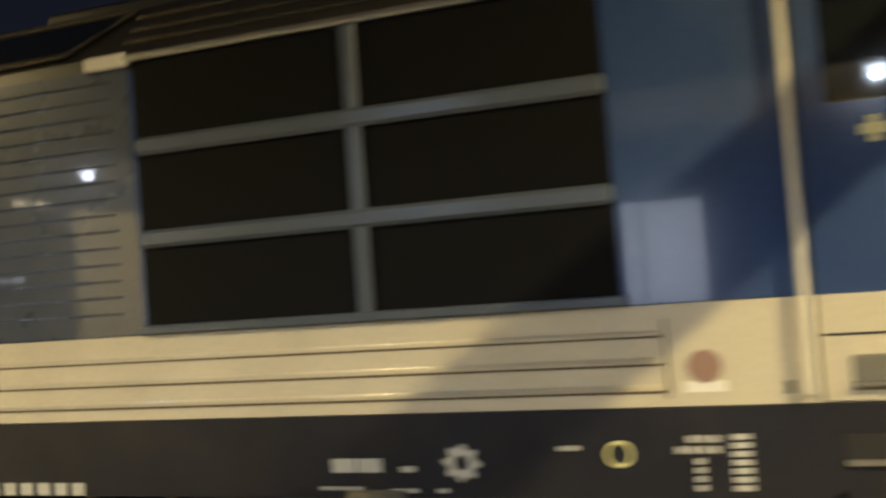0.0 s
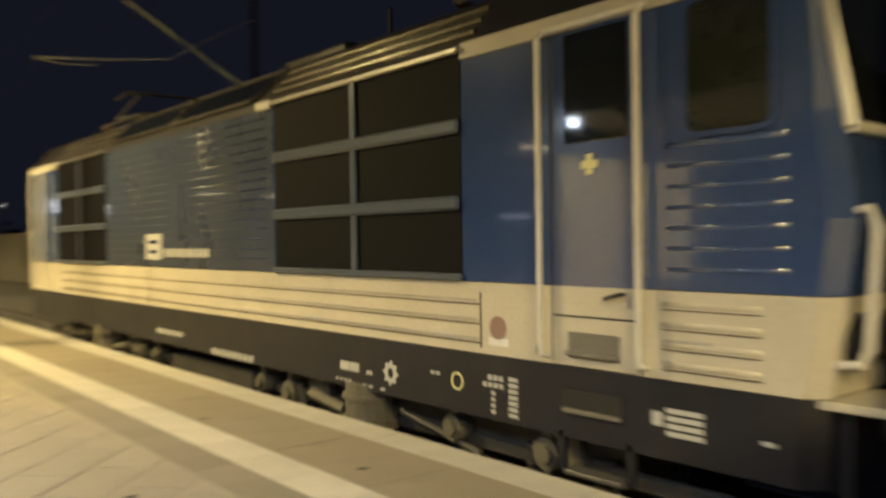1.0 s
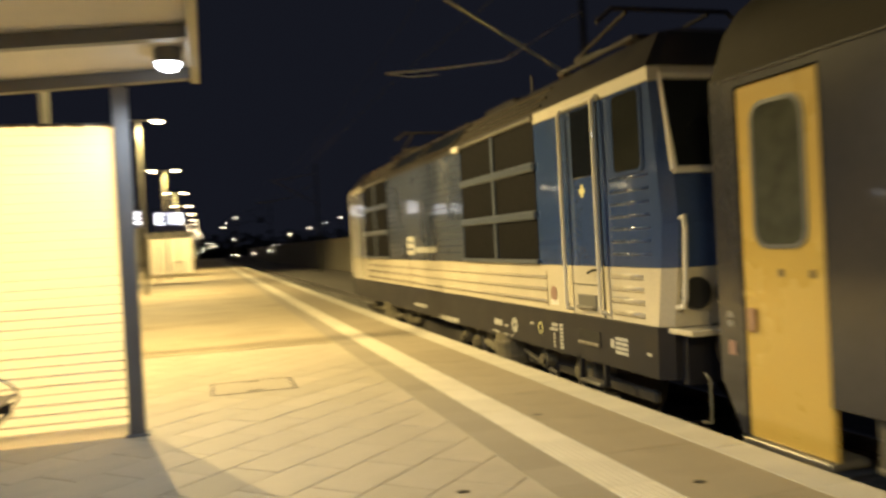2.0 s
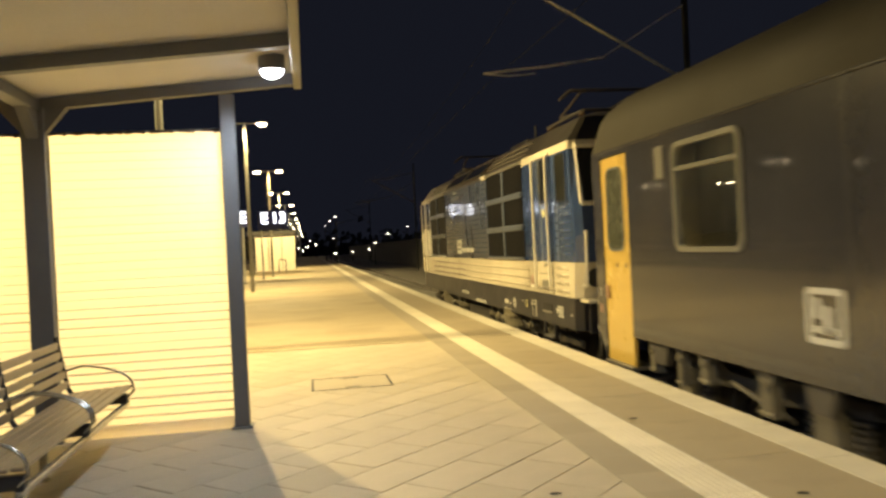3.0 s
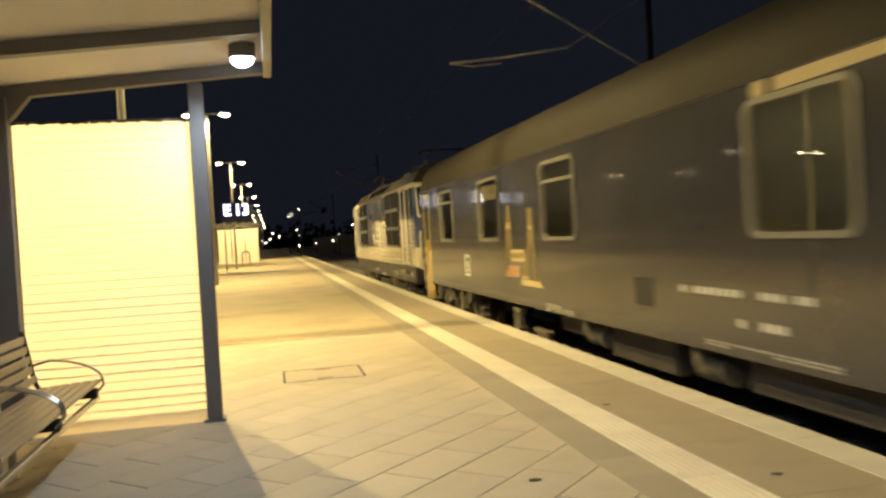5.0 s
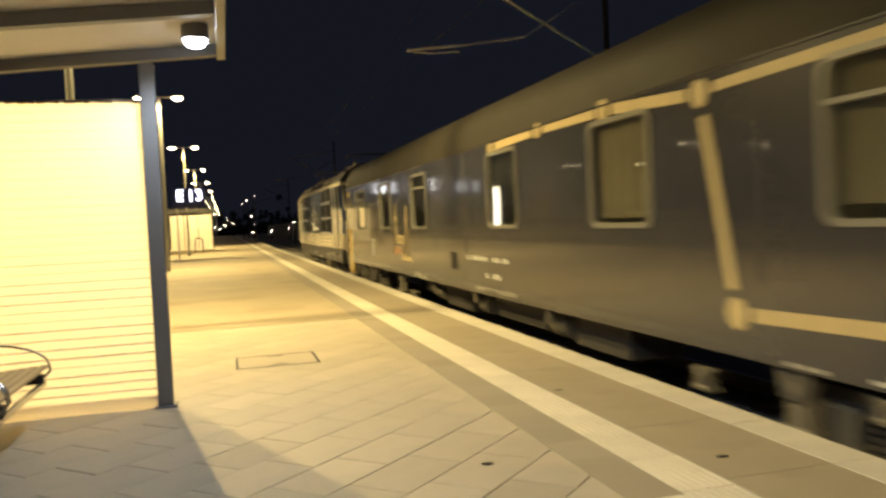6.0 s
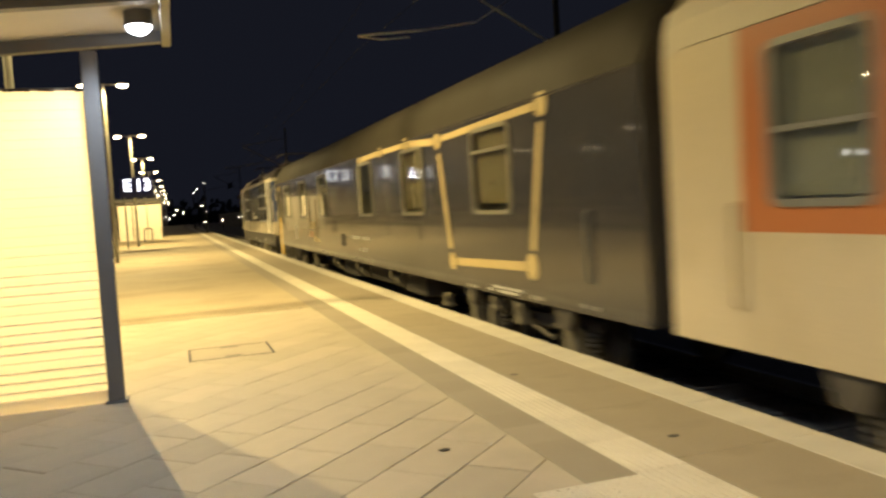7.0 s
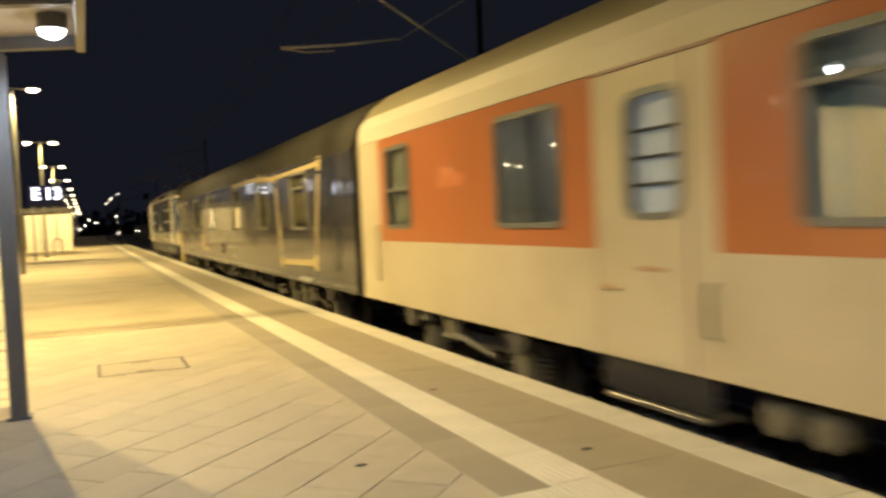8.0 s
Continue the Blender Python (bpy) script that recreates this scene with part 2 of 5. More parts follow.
M["sign_lit"] = glow("sign_lit", (0.9, 0.93, 1.0), 4.0)
M["lit_sheet"] = glow("lit_sheet", (0.85, 0.90, 1.0), 2.4)
M["shelter_white"] = mat("shelter_white_paint", (0.72, 0.68, 0.58), 0.6, var=0.1)
M["far_wall"] = mat("far_wall", (0.26, 0.24, 0.19), 0.85, var=0.25, scale=0.6)
M["far_dark"] = mat("far_dark", (0.03, 0.035, 0.03), 0.9, var=0.4, scale=0.3)
# Near bracket tubes, paled in colour in place of lamp light.
M["wire"] = mat("wire", (0.72, 0.73, 0.76), 0.5, 0.1)
# The same tubes darkened in colour, as if unlit, for the far brackets.
M["wire_unlit"] = mat("wire_unlit", (0.10, 0.10, 0.10), 0.6, 0.2)
M["far_lamp"] = glow("far_lamp", (1.0, 0.88, 0.66), 26)
M["far_red"] = glow("far_red", (1.0, 0.12, 0.05), 10)


# ---- mesh helpers ----
def part(name, bm, material, parent=None, label="", smooth=False):
    me = bpy.data.meshes.new(name)
    bmesh.ops.recalc_face_normals(bm, faces=bm.faces)
    bm.to_mesh(me)
    bm.free()
    me.materials.append(material)
    if smooth:
        for f in me.polygons:
            f.use_smooth = True
    ob = new(name, me)
    if parent is not None:
        ob.parent = parent
    if label:
        ob["label"] = label
    return ob


def thing(name, label, category, m=None, group="", kind=""):
    ob = new(name)
    ob.empty_display_size = 0.3
    if m is not None:
        ob.matrix_world = m
    return tagged(ob, label, category, group, kind)


def box(bm, x0, x1, y0, y1, z0, z1, bevel=0.0):
    res = bmesh.ops.create_cube(bm, size=1)
    vs = res["verts"]
    for v in vs:
        v.co = Vector(((x0 + x1) / 2 + v.co.x * (x1 - x0), (y0 + y1) / 2 + v.co.y * (y1 - y0), (z0 + z1) / 2 + v.co.z * (z1 - z0)))
    if bevel:
        es = list({e for v in vs for e in v.link_edges})
        bmesh.ops.bevel(bm, geom=es, offset=bevel, segments=1, affect="EDGES")
    return vs


def boxes(items, bevel=0.0):
    bm = bmesh.new()
    for b in items:
        box(bm, *b, bevel=bevel)
    return bm


def cyl(bm, p0, p1, r0, r1=None, seg=12):
    p0, p1 = Vector(p0), Vector(p1)
    d = p1 - p0
    m = Matrix.Translation((p0 + p1) / 2) @ d.to_track_quat("Z", "Y").to_matrix().to_4x4()
    bmesh.ops.create_cone(bm, cap_ends=True, segments=seg, radius1=r0, radius2=r0 if r1 is None else r1, depth=d.length, matrix=m)


def tube(points, r, seg=8):
    """A bent round bar through the points."""
    bm = bmesh.new()
    pts = [Vector(q) for q in points]
    rings = []
    for i, q in enumerate(pts):
        d = (pts[min(i + 1, len(pts) - 1)] - pts[max(i - 1, 0)]).normalized()
        a = d.orthogonal().normalized() if not rings else (rings[-1][1] - d * rings[-1][1].dot(d)).normalized()
        b = d.cross(a)
        vs = [bm.verts.new(q + (a * math.cos(k * math.tau / seg) + b * math.sin(k * math.tau / seg)) * r) for k in range(seg)]
        rings.append((vs, a))
    for (u, _), (v, _) in zip(rings, rings[1:]):
        for k in range(seg):
            bm.faces.new((u[k], u[(k + 1) % seg], v[(k + 1) % seg], v[k]))
    bm.faces.new(rings[0][0][::-1])
    bm.faces.new(rings[-1][0])
    return bm


def rounded(y0, y1, z0, z1, r, n=4):
    """A rounded rectangle in the y-z plane, as a list of (y, z)."""
    out = []
    for cy, cz, a0 in ((y1 - r, z1 - r, 0), (y0 + r, z1 - r, 90), (y0 + r, z0 + r, 180), (y1 - r, z0 + r, 270)):
        for k in range(n + 1):
            a = radians(a0 + 90 * k / n)
            out.append((cy + r * math.cos(a), cz + r * math.sin(a)))
    return out


def ring(bm, outer, inner, x0, x1):
    """A frame between two outlines of the same count, from x0 (back) to x1 (front)."""
    n = len(outer)
    o0 = [bm.verts.new((x0, *q)) for q in outer]
    o1 = [bm.verts.new((x1, *q)) for q in outer]
    i1 = [bm.verts.new((x1, *q)) for q in inner]
    i0 = [bm.verts.new((x0, *q)) for q in inner]
    for k in range(n):
        j = (k + 1) % n
        bm.faces.new((o0[k], o0[j], o1[j], o1[k]))
        bm.faces.new((o1[k], o1[j], i1[j], i1[k]))
        bm.faces.new((i1[k], i1[j], i0[j], i0[k]))


def plate(bm, outline, x0, x1):
    """A slab of an outline in y-z, between x0 and x1."""
    a = [bm.verts.new((x0, *q)) for q in outline]
    b = [bm.verts.new((x1, *q)) for q in outline]
    bm.faces.new(a)
    bm.faces.new(b[::-1])
    n = len(a)
    for k in range(n):
        bm.faces.new((a[k], a[(k + 1) % n], b[(k + 1) % n], b[k]))


def wall_holes(bm, y0, y1, z0, z1, holes, x, back):
    """A wall in the plane x with rectangular holes (y0, y1, z0, z1); their reveals go to x = back."""
    ys = sorted({y0, y1, *[v for h in holes for v in h[:2] if y0 < v < y1]})
    zs = sorted({z0, z1, *[v for h in holes for v in h[2:] if z0 < v < z1]})
    for a, b in zip(ys, ys[1:]):
        for c, d in zip(zs, zs[1:]):
            my, mz = (a + b) / 2, (c + d) / 2
            if any(h[0] < my < h[1] and h[2] < mz < h[3] for h in holes):
                continue
            for xx in (x, back):
                bm.faces.new([bm.verts.new((xx, *q)) for q in ((a, c), (b, c), (b, d), (a, d))])
    for h in holes:
        a, b, c, d = max(h[0], y0), min(h[1], y1), max(h[2], z0), min(h[3], z1)
        if a >= b or c >= d:
            continue
        for (p, q) in (((a, c), (b, c)), ((b, c), (b, d)), ((b, d), (a, d)), ((a, d), (a, c))):
            if (p[1] == q[1] and p[1] != h[2] and p[1] != h[3]):
                continue
            bm.faces.new([bm.verts.new(v) for v in ((x, *p), (x, *q), (back, *q), (back, *p))])
    bmesh.ops.remove_doubles(bm, verts=bm.verts, dist=1e-5)


def loft(levels):
    """A closed shell through rings of points, one ring a level."""
    bm = bmesh.new()
    rings = [[bm.verts.new(q) for q in lv] for lv in levels]
    n = len(rings[0])
    for u, v in zip(rings, rings[1:]):
        for k in range(n):
            bm.faces.new((u[k], u[(k + 1) % n], v[(k + 1) % n], v[k]))
    bm.faces.new(rings[0][::-1])
    bm.faces.new(rings[-1])
    return bm


# ---- ground, track and platform ----
EDGE = 3.615           # platform edge
TRACK = 5.30           # centre line of the track
RAIL = -0.55           # top of rail, below the platform
ground = part("ground", boxes([(-600, 600, -600, 1200, -1.4, -0.86)]), M["earth"])
tagged(ground, "dark earth and ballast around the tracks", "ground", kind="structure")
bed = part("ballast_bed", boxes([(EDGE - 0.3, 17.5, -120, 400, -1.0, -0.74)]), M["ballast"])
tagged(bed, "dark stone ballast under the rails", "ballast", kind="structure")
for k, x in enumerate((TRACK, TRACK + 9.0)):
    track = thing("railway_track", "steel rails on concrete sleepers in dark ballast", "track", group="tracks")
    for s in (-0.7525, 0.7525):
        c = x + s
        part("rail", boxes([(c - 0.036, c + 0.036, -120, 400, RAIL - 0.04, RAIL), (c - 0.009, c + 0.009, -120, 400, RAIL - 0.14, RAIL - 0.04), (c - 0.07, c + 0.07, -120, 400, RAIL - 0.16, RAIL - 0.14)]), M["rail"], track)
    me = part("sleeper", boxes([(x - 1.3, x + 1.3, -0.13, 0.13, RAIL - 0.24, RAIL - 0.165)], 0.015), M["sleeper"], track)
    me.location.y = -20
    for j in range(1, 130):
        o = me.copy()
        scene.collection.objects.link(o)
        o.location.y = -20 + 0.62 * j

platform = part("platform", boxes([(-9.0, EDGE, -60, 220, -0.95, -0.045)]), M["joint"])
tagged(platform, "paved station platform with pale edge and guide strip", "platform", kind="structure")
def clip(poly, x0, x1, y0, y1):
    for ax, v, keep in ((0, x0, 1), (0, x1, -1), (1, y0, 1), (1, y1, -1)):
        out = []
        for i, a in enumerate(poly):
            b = poly[(i + 1) % len(poly)]
            ia, ib = (a[ax] - v) * keep >= 0, (b[ax] - v) * keep >= 0
            if ia:
                out.append(a)
            if ia != ib:
                t = (v - a[ax]) / (b[ax] - a[ax])
                out.append((a[0] + t * (b[0] - a[0]), a[1] + t * (b[1] - a[1])))
        poly = out
        if not poly:
            return []
    return poly


def slab_mesh(name, poly, top, depth, material, shrink=0.0025):
    """A paving slab of any outline, with a chamfered rim."""
    c = Vector((sum(q[0] for q in poly) / len(poly), sum(q[1] for q in poly) / len(poly), 0))
    me = bpy.data.meshes.new(name)
    n = len(poly)
    vs = []
    for inset, z in ((shrink, top - depth), (shrink, top - 0.005), (shrink + 0.006, top)):
        for q in poly:
            d = Vector((q[0], q[1], 0)) - c
            vs.append(tuple(c + d * max(0.2, 1 - inset * 1.4 / max(d.length, 0.02)) + Vector((0, 0, z))))
    fs = [tuple(range(2 * n, 3 * n))]
    for r in (0, 1):
        for k in range(n):
            fs.append((r * n + k, r * n + (k + 1) % n, (r + 1) * n + (k + 1) % n, (r + 1) * n + k))
    me.from_pydata(vs, [], fs)
    me.materials.append(material)
    return me


def area(poly):
    return abs(sum(a[0] * b[1] - b[0] * a[1] for a, b in zip(poly, poly[1:] + poly[:1]))) / 2


def slab(name, me, parent, m=None):
    ob = new(name, me)
    ob.parent = parent
    if m is not None:
        ob.matrix_basis = m
    return ob


# slabs laid across at 45 degrees in a third bond, up to the cross channel
PAVED = 13.2
ROW, LEN, TURN = 0.42, 0.64, radians(45)
ca, sa = math.cos(TURN), math.sin(TURN)
full = slab_mesh("paving_slab", [(-LEN / 2, -ROW / 2), (LEN / 2, -ROW / 2), (LEN / 2, ROW / 2), (-LEN / 2, ROW / 2)], 0.0, 0.04, M["paver"])
rest = []
for j in range(-45, 45):
    for i in range(-45, 45):
        u, v = 4.30 + i * LEN + (0.42 * j) % LEN, 3.60 + j * ROW
        cx, cy = u * ca - v * sa, u * sa + v * ca
        if not (-10 < cx < 3 and -9 < cy < 14.2):
            continue
        quad = [(cx + a * ca - b * sa, cy + a * sa + b * ca) for a, b in ((-LEN / 2, -ROW / 2), (LEN / 2, -ROW / 2), (LEN / 2, ROW / 2), (-LEN / 2, ROW / 2))]
        p1 = clip(quad, -9.0, 1.94, -8.0, PAVED)
        if not p1 or area(p1) < 0.004:
            continue
        near = -2.3 < cx and 3.0 < cy < 13.4
        lift = random.uniform(-0.002, 0.001)
        if near and area(p1) > 0.999 * LEN * ROW:
            slab("paving_slab", full, platform, Matrix.Translation((cx, cy, lift)) @ Matrix.Rotation(TURN, 4, "Z"))
        elif near:
            slab("paving_slab", slab_mesh("paving_slab", p1, lift, 0.04, M["paver"]), platform)
        else:
            rest.append((p1, lift))
vs, fs = [], []
for p1, lift in rest:
    c = Vector((sum(q[0] for q in p1) / len(p1), sum(q[1] for q in p1) / len(p1)))
    fs.append(tuple(range(len(vs), len(vs) + len(p1))))
    for q in p1:
        d = Vector(q) - c
        w = c + d * max(0.2, 1 - 0.006 / max(d.length, 0.03))
        vs.append((w.x, w.y, lift))
me = bpy.data.meshes.new("outer_paving")
me.from_pydata(vs, [], fs)
me.materials.append(M["paver"])
ob = new("outer_paving", me)
ob.parent = platform
tagged(ob, kind="stuff")
part("far_paving", boxes([(-9.0, 1.94, 13.26, 220, -0.04, 0.0), (-9.0, 1.94, -60, -8.01, -0.04, 0.0)]), M["paver_far"], platform, "far paving of the platform, tinted for yellow lamp light")

# strips along the edge: dark band, guide strip, brown band, kerb stones
def strip(name, x0, x1, step, material, y0, y1, near0, near1, ribs=0):
    def one(n):
        bm = boxes([(x0 + 0.003, x1 - 0.003, 0.003, step - 0.003, -0.04, 0.0)], 0.004)
        for k in range(ribs):
            c = x0 + (x1 - x0) * (k + 0.5) / ribs
            box(bm, c - 0.009, c + 0.009, 0.01, step - 0.01, 0.0, 0.005)
        me = bpy.data.meshes.new(n)
        bm.to_mesh(me)
        bm.free()
        me.materials.append(material)
        return me
    me = one(name)
    y = near0
    while y < near1:
        slab(name, me, platform, Matrix.Translation((0, y, random.uniform(-0.0015, 0.0015))))
        y += step
    part(name + "_run", boxes([(x0, x1, y, y1, -0.04, 0.0), (x0, x1, y0, near0, -0.04, 0.0)]), material, platform)


strip("guide_slab", 2.26, 2.60, 0.60, M["tactile"], -60, 220, 1.5, 26, ribs=7)
strip("kerb_stone", 3.32, EDGE + 0.02, 1.0, M["kerb"], -60, 220, -3.0, 34)
strip("band_slab", 2.60, 3.32, 1.2, M["paver_mid"], -60, 220, -2.0, 26)
strip("dark_slab", 1.94, 2.26, 0.40, M["paver_dark"], 13.2, 220, 3.87, 13.2)
# field of studded slabs where the guide strip widens
stud = bmesh.new()
box(stud, 0.003, 0.317, 0.003, 0.317, -0.04, 0.002)
for a in range(6):
    for b in range(6):
        cyl(stud, (0.027 + a * 0.0533, 0.027 + b * 0.0533, 0.002), (0.027 + a * 0.0533, 0.027 + b * 0.0533, 0.007), 0.014, 0.009, 6)
stud_me = bpy.data.meshes.new("stud_slab")
stud.to_mesh(stud_me)
stud.free()
stud_me.materials.append(M["tactile"])
for a in range(2):
    for b in range(6):
        slab("stud_slab", stud_me, platform, Matrix.Translation((1.62 + 0.32 * a, 3.86 - 0.32 * (b + 1), 0.004)))

hatch = thing("manhole_cover", "square paved manhole cover with dark rim", "manhole", pose(0.45, 9.62, 0))
part("rim", boxes([(-0.46, -0.435, -0.41, 0.41, 0.0, 0.006), (0.435, 0.46, -0.41, 0.41, 0.0, 0.006), (-0.46, 0.46, 0.395, 0.41, 0.0, 0.005), (-0.46, 0.46, -0.41, -0.395, 0.0, 0.003)]), M["rubber"], hatch)
part("lift_slot", boxes([(-0.10, 0.10, 0.30, 0.325, 0.0, 0.006)]), M["rubber"], hatch)
part("lift_slot", boxes([(-0.08, 0.10, -0.33, -0.30, 0.0, 0.006)]), M["rubber"], hatch)
part("cover", boxes([(-0.43, 0.43, -0.39, 0.39, 0.0, 0.003)]), M["paver"], hatch)
for k, (x, y) in enumerate(((2.69, 6.59), (1.45, 4.82), (2.82, 4.37))):
    bm = bmesh.new()
    bmesh.ops.create_circle(bm, cap_ends=True, segments=9, radius=0.028)
    for v in bm.verts:
        v.co.x *= 1.5 * (1 + 0.3 * noise.noise(v.co * 40 + Vector((k, 0, 0))))
        v.co.z = 0.0045
    part("gum_stain", bm, M["rubber"], tagged(new("gum_spot"), "dark flattened gum spot on the paving", "stain")).parent.location = (x, y, 0)
drain = part("cross_channel", boxes([(-9.0, 1.94, 13.205, 13.255, -0.04, -0.012)]), M["rubber"], platform)


# ---- shelter: a row of centre posts, end walls across, roof rising to both edges ----
shelter = thing("platform_shelter", "grey steel platform shelter with frosted glowing panels", "shelter")
WY, CX = 7.60, -2.28       # end wall, line of centre posts
RX = 0.02                  # roof edge towards the track


def rise(bm):
    """The roof rises from the centre line to both edges."""
    for v in bm.verts:
        v.co.z += 0.085 * (abs(v.co.x - CX) + CX)
    return bm


def cut(items):
    """Boxes split at the centre line so that they can follow the rise."""
    out = []
    for x0, x1, *rest in items:
        out += [(x0, min(x1, CX), *rest)] if x0 < CX else []
        out += [(max(x0, CX), x1, *rest)] if x1 > CX else []
    return out


def post(x, y, top, w=0.13, d=0.13):
    bm = boxes([(x - w / 2, x + w / 2, y - d / 2, y + d / 2, 0.02, top)], 0.008)
    q = part("post", bm, M["steel_grey"], shelter)
    part("foot_plate", boxes([(x - w / 2 - 0.03, x + w / 2 + 0.03, y - d / 2 - 0.03, y + d / 2 + 0.03, 0.0, 0.02)], 0.004), M["steel_grey"], q)


post(-0.635, WY, 3.02)
post(2 * CX + 0.635, WY, 3.02)
for y in (WY, 2.2, -3.2):
    post(CX, y, 2.93, 0.20, 0.14)
# haunches at the corner post
for sg in (-1, 1):
    bm = bmesh.new()
    v = [bm.verts.new((CX + sg * dx, WY + dy, z)) for dy in (-0.05, 0.05) for dx, z in ((0.09, 2.70), (0.09, 2.93), (0.30, 2.95))]
    for f in ((0, 1, 2), (3, 5, 4), (0, 2, 5, 3), (0, 3, 4, 1), (1, 4, 5, 2)):
        bm.faces.new([v[i] for i in f])
    part("haunch", bm, M["steel_grey"], shelter)
bm = bmesh.new()
plate(bm, [(WY - 0.07, 2.66), (WY - 0.07, 2.93), (WY - 0.38, 2.93)], CX - 0.05, CX + 0.05)
part("haunch", bm, M["steel_grey"], shelter)

def ribbed_panel(a0, a1, z0, z1):
    """A frosted sheet with horizontal laps, across the platform."""
    bm = bmesh.new()
    rng = random.Random(5)
    step = 0.0813
    n = int(round((z1 - z0) / step))
    prof = []
    for k in range(n):
        z = z0 + k * step
        lap = (0.019 if z < 0.75 else 0.013 if z < 1.3 else 0.005) * (0.45 + 0.75 * rng.random())
        prof += [(0.0, z), (-0.36 * lap, z + step * 0.5), (-lap, z + step * (0.84 + 0.1 * rng.random())), (0.0, z + step * 0.985)]
    prof.append((0.0, z1))
    rows = [(bm.verts.new((a0, WY + d, z)), bm.verts.new((a1, WY + d, z))) for d, z in prof]
    for p, q in zip(rows, rows[1:]):
        bm.faces.new((p[0], p[1], q[1], q[0]))
    pn = part("frosted_panel", bm, M["panel"], shelter, "pale frosted ribbed panel lit from behind")
    part("panel_foot", boxes([(a0, a1 + 0.035, WY - 0.05, WY - 0.03, 0.01, 0.115)]), M["panel"], pn)
    part("panel_cap", boxes([(a0, a1, WY - 0.012, WY + 0.012, 2.70, 2.715)]), M["alu"], pn)
    bm = bmesh.new()
    for k in range(70):
        x, w = a0 + (a1 - a0) * rng.random(), 0.006 + 0.022 * rng.random()
        h = 0.004 + 0.012 * rng.random() ** 2
        box(bm, x - w, x + w, WY - 0.016, WY - 0.0125, 2.706 - h - 0.014 * rng.random(), 2.712)
    tagged(part("grime", bm, M["rust"], pn, "brown grime along the top edge"), kind="stuff")


ribbed_panel(CX + 0.115, -0.705, 0.10, 2.70)
ribbed_panel(2 * CX + 0.705, CX - 0.115, 0.10, 2.70)
# roof: beams, ceiling, fascia
for y in (WY, 6.17, 3.6, 0.8, -3.2):
    part("cross_beam", rise(boxes(cut([(2 * CX - RX + 0.06, RX - 0.06, y - 0.05, y + 0.05, 3.10, 3.20)]))), M["steel_grey"], shelter)
part("centre_beam", boxes([(CX - 0.07, CX + 0.07, -3.15, WY - 0.055, 2.90, 3.0)], 0.006), M["steel_grey"], shelter)
part("ceiling_panel", rise(boxes(cut([(2 * CX - RX + 0.06, RX - 0.06, -3.5, WY + 0.06, 3.205, 3.24)]))), M["ceiling"], shelter, "cream ceiling boards under the roof")
for x in (RX, 2 * CX - RX):
    part("fascia", boxes([(x - 0.055, x + 0.02, -3.5, WY + 0.10, 3.08, 3.66)], 0.006), M["alu"], shelter, "pale grey roof fascia")
part("end_fascia", rise(boxes(cut([(2 * CX - RX + 0.06, RX - 0.06, WY + 0.065, WY + 0.10, 3.11, 3.60)]))), M["steel_grey"], shelter)
part("roof_sheet", rise(boxes(cut([(2 * CX - RX + 0.03, RX - 0.03, -3.5, WY + 0.06, 3.56, 3.6)]))), M["steel_grey"], shelter)

bulk = thing("bulkhead_lamp", "round white bulkhead lamp glowing bright under the roof edge", "lamp", pose(-0.195, SHELTER_LAMPS[0], 3.07), group="shelter lamps")
bm = bmesh.new()
cyl(bm, (0, 0, 0.0), (0, 0, 0.012), 0.114, seg=28)
cyl(bm, (0, 0, 0.012), (0, 0, 0.12), 0.107, seg=28)
part("housing", bm, M["steel_grey"], bulk)
bm = bmesh.new()
bmesh.ops.create_uvsphere(bm, u_segments=20, v_segments=10, radius=0.094)
for v in bm.verts:
    v.co.z = v.co.z * 0.72 if v.co.z < 0 else v.co.z * 0.02
part("globe", bm, M["white_lamp"], bulk, "glowing white globe", True).visible_shadow = False
for y in SHELTER_LAMPS[1:]:
    copy_thing(bulk, pose(-0.195, y, 3.07))

# a lit timetable case between the centre posts, and a narrow unseen board added to shade the train
case = thing("timetable_case", "pale lit timetable case on two legs under the shelter", "notice board", pose(-2.40, 0.14, 0))
part("case_frame", boxes([(-0.08, 0.0, -0.56, 0.56, 0.78, 2.24)], 0.015), M["alu_dark"], case)
part("lit_sheet", boxes([(0.001, 0.006, -0.50, 0.50, 0.86, 2.16)]), M["lit_sheet"], case, "softly lit white timetable sheet")
part("sheet_column", boxes([(0.006, 0.009, 0.24, 0.27, 0.88, 2.14)]), M["alu_dark"], case)
for y in (-0.45, 0.45):
    part("leg", boxes([(-0.07, -0.01, y - 0.03, y + 0.03, 0, 0.78)], 0.005), M["alu_dark"], case)
over = thing("overhead_sign", "long narrow grey board on a post, unseen and added to shade the train", "sign", pose(-0.65, -4.0, 0))
part("sign_or_shade_board", boxes([(0.06, 2.6, -0.04, 0.04, 4.20, 4.52)], 0.01), M["steel_grey"], over)
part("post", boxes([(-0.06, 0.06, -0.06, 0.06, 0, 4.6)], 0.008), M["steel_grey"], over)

# ---- bench ----
bench = thing("bench", "slatted metal bench with curved armrests beside the centre posts", "bench", pose(-1.50, 4.58, 0))
BL = 2.72
for k in range(6):
    x = -0.50 + k * 0.085
    part("seat_slat", boxes([(x, x + 0.068, 0, BL, 0.455 + 0.006 * k, 0.475 + 0.006 * k)], 0.006), M["bench_slat"], bench)
